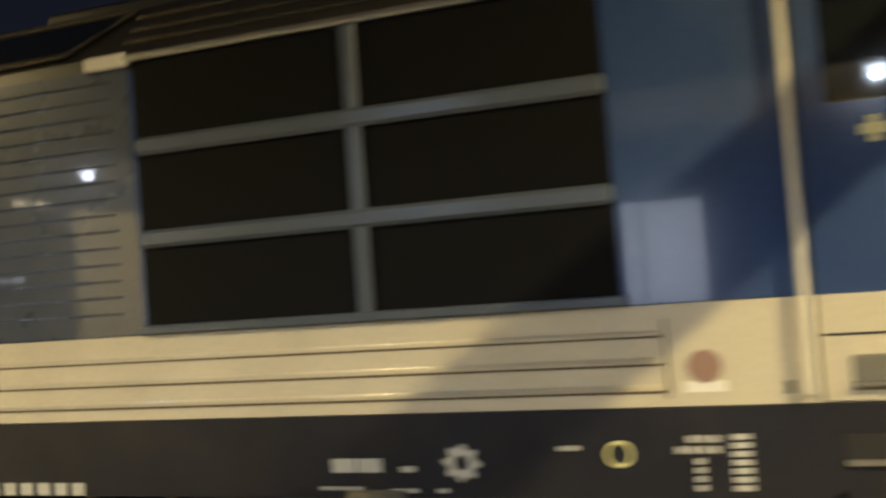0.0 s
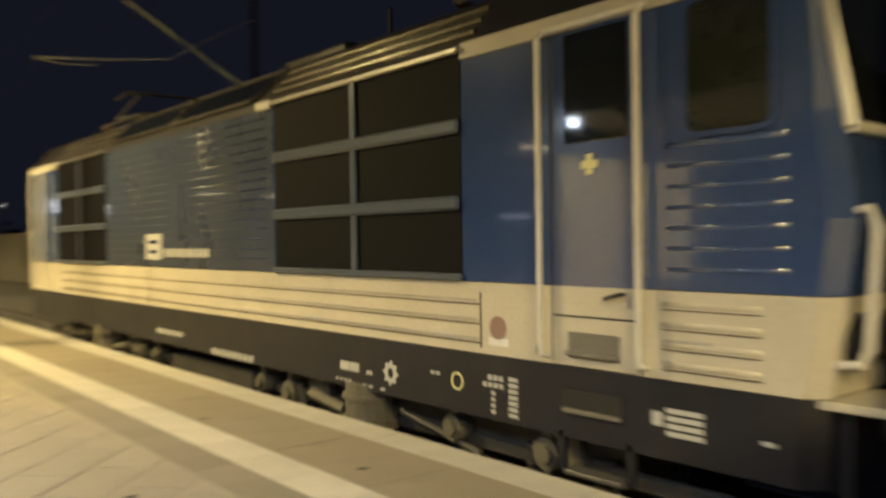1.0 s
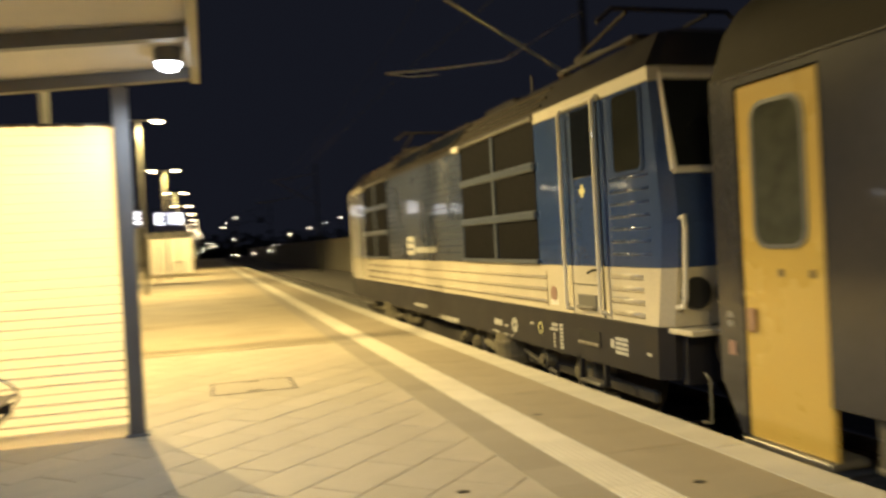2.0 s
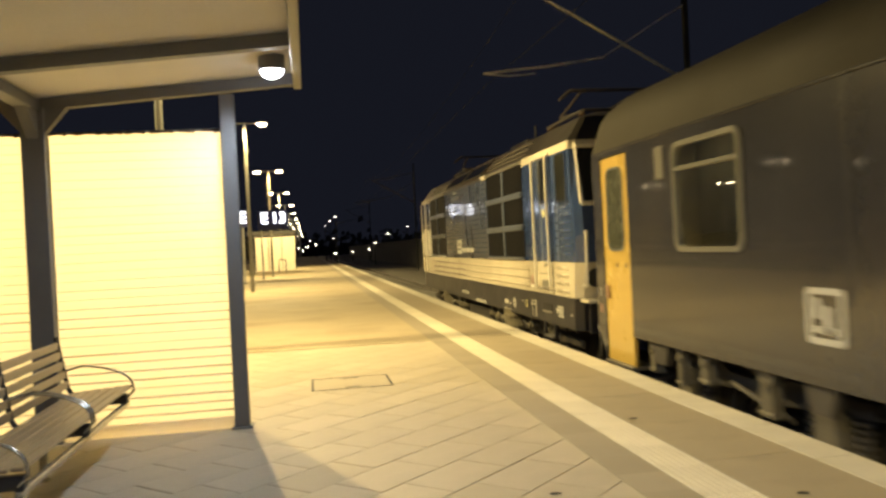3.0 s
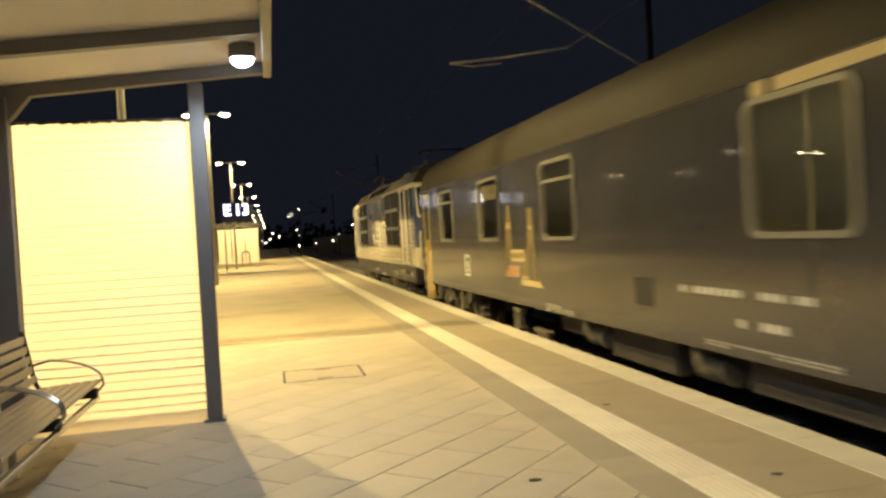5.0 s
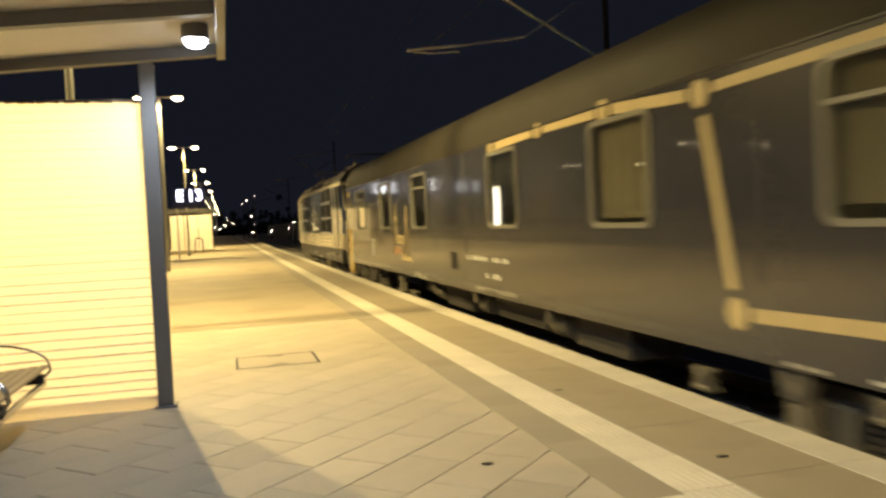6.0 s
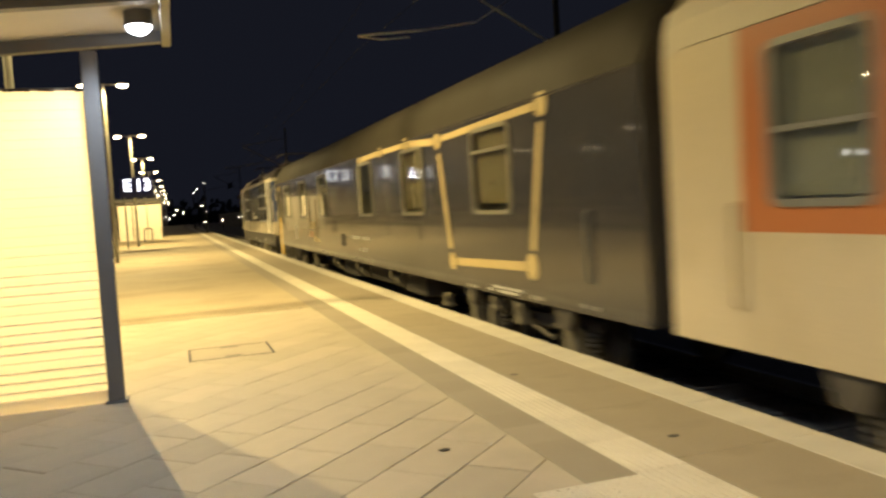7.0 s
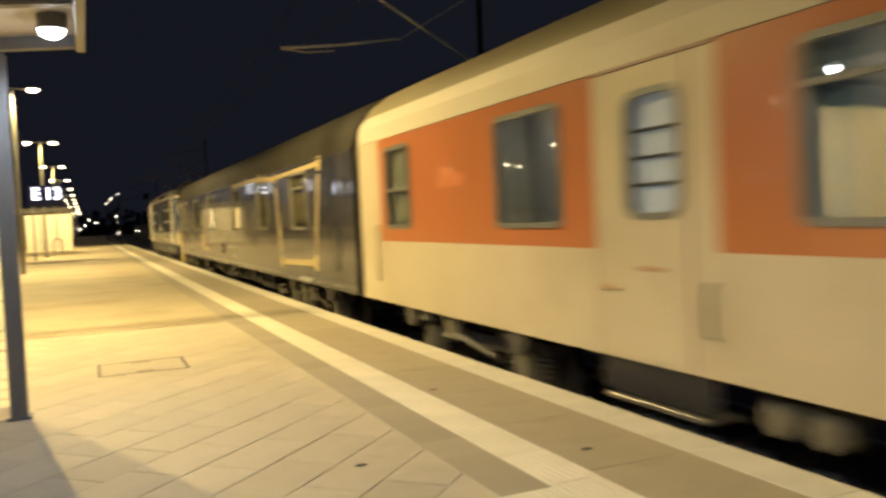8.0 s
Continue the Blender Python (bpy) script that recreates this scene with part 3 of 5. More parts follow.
for k in range(5):
    z = 0.52 + k * 0.082
    part("back_slat", boxes([(-0.535 - 0.016 * k, -0.515 - 0.016 * k, 0, BL, z, z + 0.062)], 0.006), M["bench_slat"], bench)
part("front_beam", boxes([(-0.075, -0.03, 0.04, BL - 0.04, 0.335, 0.375)], 0.006), M["bench_metal"], bench)
part("rear_beam", boxes([(-0.47, -0.425, 0.04, BL - 0.04, 0.335, 0.375)], 0.006), M["bench_metal"], bench)
for y in (0.06, 1.36, BL - 0.16):
    part("bracket", boxes([(-0.50, -0.02, y - 0.03, y + 0.03, 0.375, 0.455)], 0.006), M["rubber"], bench)
for x, y in ((-0.075, 0.06), (-0.46, 0.06), (-0.46, 1.7)):
    lg = part("leg", boxes([(x, x + 0.045, y - 0.03, y + 0.03, 0.012, 0.336)], 0.006), M["bench_metal"], bench)
    part("foot", boxes([(x - 0.015, x + 0.06, y - 0.045, y + 0.045, 0.0, 0.012)], 0.003), M["bench_metal"], lg)
for y in (0.03, 1.36, BL - 0.03):
    part("back_support", tube([(-0.47, y, 0.42), (-0.525, y, 0.52), (-0.60, y, 0.95)], 0.02), M["rubber"], bench)
    for dy in ((-0.03, 0.03) if 0.5 < y < 2 else (0.0,)):
        pts = [(-0.55, y + dy, 0.66)] + [(-0.50 + 0.50 * math.sin(a), y + dy, 0.50 + 0.20 * math.cos(a)) for a in [radians(q) for q in (12, 28, 44, 58, 70, 80, 90)]] + [(0.005, y + dy, 0.46), (-0.05, y + dy, 0.40)]
        part("armrest", tube(pts, 0.0105), M["bench_metal"], bench, "thin curved chrome armrest")


# ---- platform lamps ----
def platform_lamp(y, x=POLE_X):
    t = thing("platform_lamp", "tall grey twin-headed platform lamp with glowing heads", "street lamp", pose(x, y, 0), group="platform lamps")
    bm = bmesh.new()
    cyl(bm, (0, 0, 0), (0, 0, 1.1), 0.085, seg=14)
    cyl(bm, (0, 0, 1.1), (0, 0, 6.8), 0.07, 0.05, seg=14)
    part("pole", bm, M["pole"], t, smooth=False)
    bm = bmesh.new()
    cyl(bm, (-0.72, 0, 6.86), (0.72, 0, 6.86), 0.025, seg=8)
    part("arm", bm, M["pole"], t)
    for hx in HEADS:
        bm = bmesh.new()
        cyl(bm, (hx, 0, 6.86), (hx, 0, 6.95), 0.24, 0.10, 18)
        cyl(bm, (hx, 0, 6.835), (hx, 0, 6.86), 0.25, seg=18)
        head = part("lamp_head", bm, M["pole"], t)
        bm = bmesh.new()
        bmesh.ops.create_uvsphere(bm, u_segments=16, v_segments=8, radius=0.21)
        for v in bm.verts:
            v.co = Vector((hx + v.co.x, v.co.y, 6.83 + (v.co.z * 0.45 if v.co.z < 0 else 0)))
        part("globe", bm, M["sodium"], head, "glowing warm globe", True).visible_shadow = False
    return t


for y in POLES:
    platform_lamp(y)
for k in range(11):
    platform_lamp(93.9 + 20 * k)

# ---- platform signs and distant shelter ----
sign = thing("platform_sign", "blue hanging platform sign with lit white letters", "sign", pose(-1.9, 50.0, 0))
part("sign_or_shade_board", boxes([(-0.95, 0.85, -0.08, 0.08, 2.95, 4.1)], 0.02), M["sign_blue"], sign)
for x in (-0.75,):
    part("sign_post", boxes([(x - 0.05, x + 0.05, -0.05, 0.05, 0, 2.95)]), M["pole"], sign)


def letters(text, size, m, parent, material, name="letters"):
    cu = bpy.data.curves.new(name, "FONT")
    cu.body, cu.size, cu.extrude, cu.align_x, cu.align_y = text, size, 0.01, "CENTER", "CENTER"
    cu.offset = 0.02
    tmp = bpy.data.objects.new(name, cu)
    me = bpy.data.meshes.new_from_object(tmp)
    bpy.data.objects.remove(tmp)
    me.materials.clear()
    me.materials.append(material)
    ob = new(name, me)
    ob.parent = parent
    ob.matrix_basis = m
    return ob


letters("E", 0.9, pose(-0.55, -0.10, 3.62, 90), sign, M["sign_lit"])
letters("13", 0.9, pose(0.30, -0.10, 3.62, 90), sign, M["sign_lit"])
sector = thing("sector_sign", "small blue sector sign with lit white letter", "sign", pose(-3.2, 43.0, 0))
part("sign_or_shade_board", boxes([(-0.42, 0.42, -0.06, 0.06, 2.95, 3.85)], 0.02), M["sign_blue"], sector)
part("sign_post", boxes([(-0.05, 0.05, -0.05, 0.05, 0, 2.95)]), M["pole"], sector)
letters("E", 0.8, pose(0, -0.08, 3.42, 90), sector, M["sign_lit"])

far_shelter = thing("platform_shelter", "distant platform shelter with glowing frosted panels and dark roof edge", "shelter", pose(-2.6, 68.6, 0))
for a in (-1.6, -0.52, 0.56):
    bm = bmesh.new()
    rows = [(bm.verts.new((a + 0.03, y, z)), bm.verts.new((a + 1.02, y, z))) for y, z in ((0.0, 0.08), (-0.012, 1.0), (0.0, 1.9), (-0.012, 2.85))]
    for p, q in zip(rows, rows[1:]):
        bm.faces.new((p[0], p[1], q[1], q[0]))
    part("frosted_panel", bm, M["panel"], far_shelter, "pale frosted panel lit from behind")
for x in (-1.62, -0.51, 0.56, 1.62):
    part("post", boxes([(x - 0.03, x + 0.03, -0.04, 0.04, 0, 2.95)]), M["shelter_white"], far_shelter)
part("roof", boxes([(-1.8, 1.8, -6.2, 0.1, 2.95, 3.2)], 0.02), M["steel_grey"], far_shelter)
part("rear_post", boxes([(-1.5, -1.36, -5.9, -5.76, 0, 2.95)]), M["steel_grey"], far_shelter)

loop = thing("barrier_loop", "dark bent tube barrier in front of the distant shelter", "barrier", pose(-1.95, 64.6, 0))
part("tube", tube([(-0.28, 0, 0), (-0.28, 0, 0.85), (-0.2, 0, 1.0), (0.2, 0, 1.0), (0.28, 0, 0.85), (0.28, 0, 0)], 0.04), M["rubber"], loop)

# ---- the next platform, mirrored in the train's panes ----
next_platform = part("platform_next", boxes([(-42.0, -24.5, -30, 220, -0.95, 0.0)]), M["asphalt"])
tagged(next_platform, "neighbouring station platform in the dark", "platform", kind="structure")
for x, y in ((-26.8, 32.8), (-29.4, 59.5), (-38.5, 62.9), (-29.7, 84.0), (-38.0, 83.6)):
    platform_lamp(y, x)
mirror_sign = thing("platform_sign", "blue hanging platform sign with lit white lettering", "sign", pose(-7.6, 51.0, 0))
part("sign_or_shade_board", boxes([(-0.9, 0.9, -0.08, 0.08, 2.95, 4.1)], 0.02), M["sign_blue"], mirror_sign)
for x in (-0.6, 0.6):
    part("sign_post", boxes([(x - 0.05, x + 0.05, -0.05, 0.05, 0, 2.95)]), M["pole"], mirror_sign)
tagged(part("lettering", boxes([(-0.7, -0.62, -0.1, -0.085, 3.3, 3.9), (-0.62, -0.35, -0.1, -0.085, 3.3, 3.38), (-0.62, -0.35, -0.1, -0.085, 3.56, 3.64), (-0.62, -0.35, -0.1, -0.085, 3.82, 3.9), (0.1, 0.2, -0.1, -0.085, 3.3, 3.9), (0.35, 0.65, -0.1, -0.085, 3.3, 3.38), (0.35, 0.65, -0.1, -0.085, 3.56, 3.64), (0.35, 0.65, -0.1, -0.085, 3.82, 3.9), (0.57, 0.65, -0.1, -0.085, 3.3, 3.9)]), M["sign_lit"], mirror_sign), kind="stuff")
board = thing("departure_board", "dark departure board with a row of lit letters", "sign", pose(-26.4, 34.2, 0))
part("sign_or_shade_board", boxes([(-1.3, 1.3, -0.1, 0.1, 2.5, 3.2)], 0.02), M["sign_blue"], board)
part("sign_post", boxes([(-0.06, 0.06, -0.06, 0.06, 0, 2.5)]), M["pole"], board)
tagged(part("lettering", boxes([(-1.0 + 0.27 * k, -0.83 + 0.27 * k, -0.12, -0.105, 2.68, 3.0) for k in range(8) if k not in (3, 5)]), M["sign_lit"], board), kind="stuff")

# ---- overhead line ----
def cantilever(y, label, tubes="wire"):
    """A mast with its tubes; the contact and carrier wires end on it."""
    ov = thing("catenary_mast", label, "mast", pose(0, y, 0), group="overhead line masts")
    part("mast", boxes([(10.0, 10.13, -0.06, 0.06, -0.86, 9.2)], 0.01), M["far_dark"], ov)
    part("steady_arm", tube([(4.60, 0, 5.80), (6.2, 0, 5.95), (7.75, 0, 6.17)], 0.035), M[tubes], ov)
    part("drop_arm", tube([(4.62, 0, 5.78), (5.2, 0, 5.72), (5.95, 0, 5.78)], 0.018), M[tubes], ov)
    part("bracket_tube", tube([(6.2, 0, 7.72), (7.3, 0, 7.1), (10.0, 0, 5.55)], 0.04), M[tubes], ov)
    part("top_tube", tube([(6.2, 0, 7.72), (10.0, 0, 8.3)], 0.03), M[tubes], ov)
    part("brace_tube", tube([(7.75, 0, 6.17), (9.3, 0, 7.1), (10.0, 0, 7.5)], 0.02), M[tubes], ov)
    bm = bmesh.new()
    for k in range(5):
        cyl(bm, (9.75 + 0.045 * k, 0, 5.69 - 0.026 * k), (9.775 + 0.045 * k, 0, 5.676 - 0.026 * k), 0.07, seg=10)
    part("insulator", bm, M["rust"], ov)
    return ov


ov = cantilever(20.0, "pale tubular overhead line bracket on a dark mast")
part("contact_wire", tube([(5.6, -80, 5.55), (5.5, -35, 5.55), (4.7, 0, 5.55), (5.5, 55, 5.55), (5.3, 280, 5.55)], 0.006, 5), M["far_dark"], ov)
part("carrier_wire", tube([(5.6, y, 6.75 + 1.0 * abs((y % 55) / 27.5 - 1) ** 2) for y in range(-55, 111, 5)], 0.006, 5), M["far_dark"], ov)
cantilever(75.0, "tubular overhead line bracket darkened as unlit, on a dark mast", "wire_unlit")
cantilever(130.0, "tubular overhead line bracket darkened as unlit, on a dark mast", "wire_unlit")

# ---- far side ----
wall_far = part("retaining_wall", boxes([(9.7 + 2.4, 12.6, 40, 240, -0.86, 2.3)], 0.03), M["far_wall"])
tagged(wall_far, "long dim concrete wall beyond the tracks", "wall", kind="structure")
rng = random.Random(5)
def far_lamp_post(x, y, z, red=False):
    t = thing("street_lamp", "distant glowing lamp on a thin dark mast", "street lamp", pose(x, y, -0.86), group="distant lamps")
    bm = bmesh.new()
    cyl(bm, (0, 0, 0), (0, 0, z + 0.86), 0.08, seg=6)
    part("mast", bm, M["far_dark"], t)
    bm = bmesh.new()
    bmesh.ops.create_icosphere(bm, subdivisions=1, radius=0.00075 * y)
    for v in bm.verts:
        v.co.z = v.co.z * 0.7 + z + 0.86
    part("globe", bm, M["far_red"] if red else M["far_lamp"], t)


for x, y, z in ((2.5, 110, 4.8), (3.6, 130, 6.0), (3.2, 90, 5.1), (4.5, 140, 3.5), (5.3, 150, 2.5), (6.7, 200, 0.6), (1.8, 170, 2.8), (0.7, 190, 3.7), (14.5, 147, 4.0), (14.5, 118, 4.4), (14.5, 102, 4.6), (14.5, 90, 4.7), (14.5, 80, 4.6), (14.5, 72, 4.7), (9.0, 110, 2.2), (11.2, 150, 1.3), (8.7, 160, 1.0), (0.0, 230, 2.7), (-1.4, 260, 1.7), (-2.8, 280, 2.5)):
    far_lamp_post(x, y, z)
far_lamp_post(14, 240, 2.0, True)

trees = thing("tree_line", "dark distant woods and sheds against the night sky", "woods", kind="stuff")
vs, fs = [], []
for k in range(5000):
    a = Vector((rng.uniform(-160, 260), rng.uniform(330, 420), 0))
    a.z = -0.5 + abs(rng.gauss(0, 1)) * 4
    s = rng.uniform(0.5, 1.3)
    b = len(vs)
    for q in ((-1, 0, -1), (1, 0, -0.7), (0.6, 0.6, 1), (-0.7, 0.5, 0.8)):
        vs.append(tuple(a + Vector(q) * s * rng.uniform(0.6, 1.2)))
    fs.append((b, b + 1, b + 2, b + 3))
me = bpy.data.meshes.new("foliage")
me.from_pydata(vs, [], fs)
me.materials.append(M["far_dark"])
new("foliage", me).parent = trees


# ---- train: shared parts ----
def wheel(parent, x, y, r=0.46):
    bm = bmesh.new()
    cyl(bm, (x - 0.065, y, r), (x + 0.065, y, r), r, seg=28)
    cyl(bm, (x + (0.065 if x < 0 else -0.095), y, r), (x + (0.095 if x < 0 else -0.065), y, r), r + 0.03, seg=28)
    cyl(bm, (x - 0.12, y, r), (x + 0.12, y, r), 0.13, seg=14)
    return part("wheel", bm, M["bogie"], parent)


def bogie(v, yc, base, r=0.46, beam_x=1.08):
    b = part("bogie", boxes([(-beam_x + 0.06, beam_x - 0.06, yc - 0.3, yc + 0.3, 0.45, 0.75)], 0.02), M["bogie"], v, "dark grimy bogie")
    for x in (-beam_x, beam_x):
        bm = bmesh.new()
        h = base / 2 + 0.5
        plate(bm, [(yc - h, 0.60), (yc - h, 0.72), (yc - 0.6, 0.74), (yc - 0.45, 0.66), (yc + 0.45, 0.66), (yc + 0.6, 0.74), (yc + h, 0.72), (yc + h, 0.60), (yc + 0.55, 0.50), (yc - 0.55, 0.50)], x - 0.06, x + 0.06)
        part("side_frame", bm, M["bogie"], b)
    for y in (yc - base / 2, yc + base / 2):
        for x in (-0.76, 0.76):
            wheel(b, x, y, r)
        part("axle_box", boxes([(-beam_x - 0.17, -beam_x + 0.08, y - 0.17, y + 0.17, r - 0.16, r + 0.17)], 0.03), M["axle_box"], b, "pale grimy axle box")
        for dy in (-0.32, 0.32):
            bm = bmesh.new()
            for k in range(5):
                cyl(bm, (-beam_x - 0.03, y + dy, 0.30 + 0.06 * k), (-beam_x - 0.03, y + dy, 0.335 + 0.06 * k), 0.085, seg=12)
            part("spring", bm, M["bogie"], b)
    part("damper", tube([(-beam_x - 0.16, yc - 0.8, 0.42), (-beam_x - 0.16, yc + 0.2, 0.60)], 0.03), M["bogie"], b)
    return b


def buffer(v, x, y, z, d):
    bm = bmesh.new()
    cyl(bm, (x, y, z), (x, y + 0.35 * d, z), 0.10, seg=14)
    cyl(bm, (x, y + 0.35 * d, z), (x, y + 0.40 * d, z), 0.22, seg=20)
    part("buffer", bm, M["bogie"], v)


def bars(v, y0, y1, z0, z1, x, n_rows, n_cols, material, name="lettering", fill=0.7):
    """Unreadable lettering as small bars on the side (text runs towards -y)."""
    bm = bmesh.new()
    hz, wy = (z1 - z0) / n_rows, (y0 - y1) / n_cols
    for r in range(n_rows):
        for c in range(n_cols):
            if rng.random() < 0.14 and n_cols > 2:
                continue
            a = y0 - c * wy
            box(bm, x - 0.004, x, a - wy * fill, a, z0 + r * hz, z0 + r * hz + hz * 0.65)
    return tagged(part(name, bm, material, v), kind="stuff")


# ---- locomotive ----
def locomotive():
    W = 1.46
    loco = thing("electric_locomotive", "blue and cream electric locomotive with black grilles and pale handrails", "locomotive", pose(TRACK, 0, RAIL))
    R0, F0 = -2.50, 13.03

    def level(z, w, ends, nose):
        return [(-w, R0 - ends, z), (-w * 0.93, R0 - nose, z), (w * 0.93, R0 - nose, z), (w, R0 - ends, z), (w, F0 + ends, z), (w * 0.93, F0 + nose, z), (-w * 0.93, F0 + nose, z), (-w, F0 + ends, z)]
    part("underframe", loft([level(0.755, W, -0.12, 0.0), level(1.225, W, -0.10, 0.02)]), M["frame_dark"], loco, "dark grimy underframe skirt")
    part("lower_body", loft([level(1.23, W, -0.08, 0.02), level(1.755, W + 0.005, 0.01, 0.11)]), M["cream"], loco, "cream lower body band")
    part("upper_body", loft([level(1.76, W, 0.01, 0.11), level(2.15, W, 0.06, 0.16), level(2.70, W, 0.0, 0.10), level(3.42, W, -0.07, -0.03)]), M["blue"], loco, "glossy blue upper body")
    for ya, yb, e0, e1 in ((R0, 0.20, 1, 0), (11.15, F0, 0, 1)):
        bm = loft([[(-w, ya - e * e0, z), (-w * 0.93, ya - n * e0, z), (w * 0.93, ya - n * e0, z), (w, ya - e * e0, z), (w, yb + e * e1, z), (w * 0.93, yb + n * e1, z), (-w * 0.93, yb + n * e1, z), (-w, yb + e * e1, z)]
                   for z, w, e, n in ((3.425, W + 0.012, -0.05, 0.0), (3.55, W + 0.002, -0.08, -0.05))])
        part("roof_edge", bm, M["cream_matt"], loco, "cream cant rail band")
    part("roof", loft([level(3.42, W - 0.004, -0.10, -0.1), level(3.54, W - 0.01, -0.14, -0.1), level(3.93, 1.16, -0.34, -0.3), level(4.03, 0.80, -0.55, -0.55)]), M["roof_grey"], loco)
    for x in (-0.88, 0.88):
        buffer(loco, x, R0 - 0.02, 1.05, -0.6)
        buffer(loco, x, F0 + 0.02, 1.05, 1)

    # grilles: black louvred field in a grey frame
    for y0, y1 in ((0.20, 3.10), (8.47, 11.1)):
        g = part("side_grille", boxes([(-W - 0.006, -W + 0.02, y0, y1, 1.77, 3.48)]), M["grille"], loco, "black side grille")
        for z in (2.93, 2.35):
            bm = bmesh.new()
            box(bm, -W - 0.05, -W - 0.003, y0, y1, z - 0.055, z + 0.055, 0.022)
            part("cross_bar", bm, M["bar"], g, "dull metal cross bar")
        ym = y0 + (y1 - y0) * 0.493
        part("mullion", boxes([(-W - 0.035, -W - 0.003, ym - 0.045, ym + 0.045, 1.77, 3.48)], 0.008), M["bar"], g)
        part("sill", boxes([(-W - 0.045, -W - 0.003, y0 - 0.02, y1 + 0.02, 1.76, 1.815)], 0.008), M["bar"], g)
        bm = bmesh.new()
        cyl(bm, (-W - 0.02, y0, 3.50), (-W - 0.02, y1 + 0.12, 3.50), 0.028, seg=10)
        part("top_rail", bm, M["metal"], g)
        part("rail_end", boxes([(-W - 0.05, -W + 0.01, y1 + 0.02, y1 + 0.34, 3.45, 3.54)], 0.015), M["handrail"], g)

    # ribs on the blue sheets and grooves on the cream band
    def ribs(y0, y1, z0, z1, step, material, name, d=0.006):
        bm = bmesh.new()
        z = z0
        while z < z1:
            cyl(bm, (-W + 0.02, y0, z), (-W + 0.02, y1, z), 0.02 + d, seg=20)
            z += step
        part(name, bm, material, loco, smooth=True)
    part("middle_sheet", boxes([(-W - 0.004, -W + 0.01, 3.14, 8.43, 1.765, 3.46)]), M["blue_sheet"], loco, "ribbed blue side sheet, greyed in colour for mirrored light")
    ribs(3.28, 8.42, 1.90, 3.38, 0.105, M["blue_sheet"], "body_rib", 0.006)
    ribs(-2.36, -1.62, 1.88, 2.62, 0.12, M["blue"], "body_rib", 0.0055)
    bm = bmesh.new()
    for z in (1.30, 1.44, 1.585):
        box(bm, -W - 0.0065, -W, 0.02, 10.9, z, z + 0.012)
    part("groove", bm, M["rust"], loco)
    ribs(0.04, 10.88, 1.332, 1.66, 0.143, M["cream"], "cream_rib", 0.0055)
    ribs(-2.2, -1.58, 1.32, 1.70, 0.118, M["cream"], "cream_rib", 0.0095)
    # dark strips drawn below the cab ribs as their shade
    part("rib_shade", boxes([(-W - 0.0062, -W, -2.2, -1.58, 1.285 + 0.118 * k, 1.293 + 0.118 * k) for k in range(4)]), M["rust"], loco)
    for y, z in ((-0.005, 1.68), (6.7, 1.72)):
        part("seam", boxes([(-W - 0.0065, -W, y, y + 0.013, 1.27, z)]), M["rust"], loco)

    # cab door
    d = part("cab_door", boxes([(-W - 0.012, -W, -1.42, -0.72, 1.24, 3.42)], 0.004), M["blue"], loco)
    part("door_foot", boxes([(-W - 0.016, -W - 0.001, -1.42, -0.72, 1.24, 1.756)], 0.003), M["cream"], d)
    part("kick_line", boxes([(-W - 0.020, -W - 0.0, -1.40, -0.74, 1.555, 1.567)]), M["rubber"], d)
    part("door_window", boxes([(-W - 0.020, -W, -1.36, -0.84, 2.68, 3.40)], 0.01), M["dark_glass"], d, "dark door window")
    part("handle", tube([(-W - 0.02, -1.31, 1.72), (-W - 0.07, -1.31, 1.72), (-W - 0.07, -1.20, 1.69)], 0.014), M["rubber"], d)
    part("plus_mark", boxes([(-W - 0.0165, -W - 0.01, -1.115, -0.985, 2.515, 2.565), (-W - 0.0168, -W - 0.01, -1.075, -1.025, 2.475, 2.605)]), M["yellow_mark"], d, "pale yellow plus mark")
    part("door_seam", boxes([(-W - 0.014, -W, -1.428, -1.42, 1.24, 3.42), (-W - 0.014, -W, -0.72, -0.712, 1.24, 3.42)]), M["rubber"], loco)
    for y in (-0.665, -1.465):
        part("handrail", tube([(-W + 0.01, y, 1.28), (-W - 0.07, y, 1.30), (-W - 0.075, y, 1.36), (-W - 0.075, y, 3.40), (-W - 0.03, y, 3.46), (-W + 0.01, y, 3.46)], 0.022), M["handrail"], loco, "long pale vertical handrail")
    for y in (11.88, 12.62):
        part("handrail", tube([(-W + 0.01, y, 1.28), (-W - 0.07, y, 1.30), (-W - 0.075, y, 1.36), (-W - 0.075, y, 3.40), (-W - 0.03, y, 3.46), (-W + 0.01, y, 3.46)], 0.022), M["handrail"], loco, "long pale vertical handrail")
    part("door_lintel", boxes([(-W - 0.05, -W, -1.50, -0.62, 3.43, 3.475)], 0.01), M["handrail"], loco)
    st = part("step_box", boxes([(-W - 0.03, -W, -1.28, -0.86, 1.29, 1.46)], 0.01), M["alu"], loco, "grey recessed step")
    part("step_tread", boxes([(-W - 0.07, -W, -1.27, -0.87, 1.31, 1.34)], 0.006), M["metal"], st)
    part("step_slot", boxes([(-W - 0.008, -W + 0.01, -1.28, -0.80, 0.93, 1.08)]), M["rubber"], loco)
    part("step_lip", boxes([(-W - 0.03, -W, -1.28, -0.80, 0.925, 0.955)], 0.005), M["metal"], loco)
    part("step_lip", boxes([(-W - 0.04, -W + 0.1, -1.30, -0.82, 0.52, 0.55)], 0.005), M["metal"], loco)
    # side cab window
    for y0, y1 in ((-2.27, -1.77),):
        w = bmesh.new()
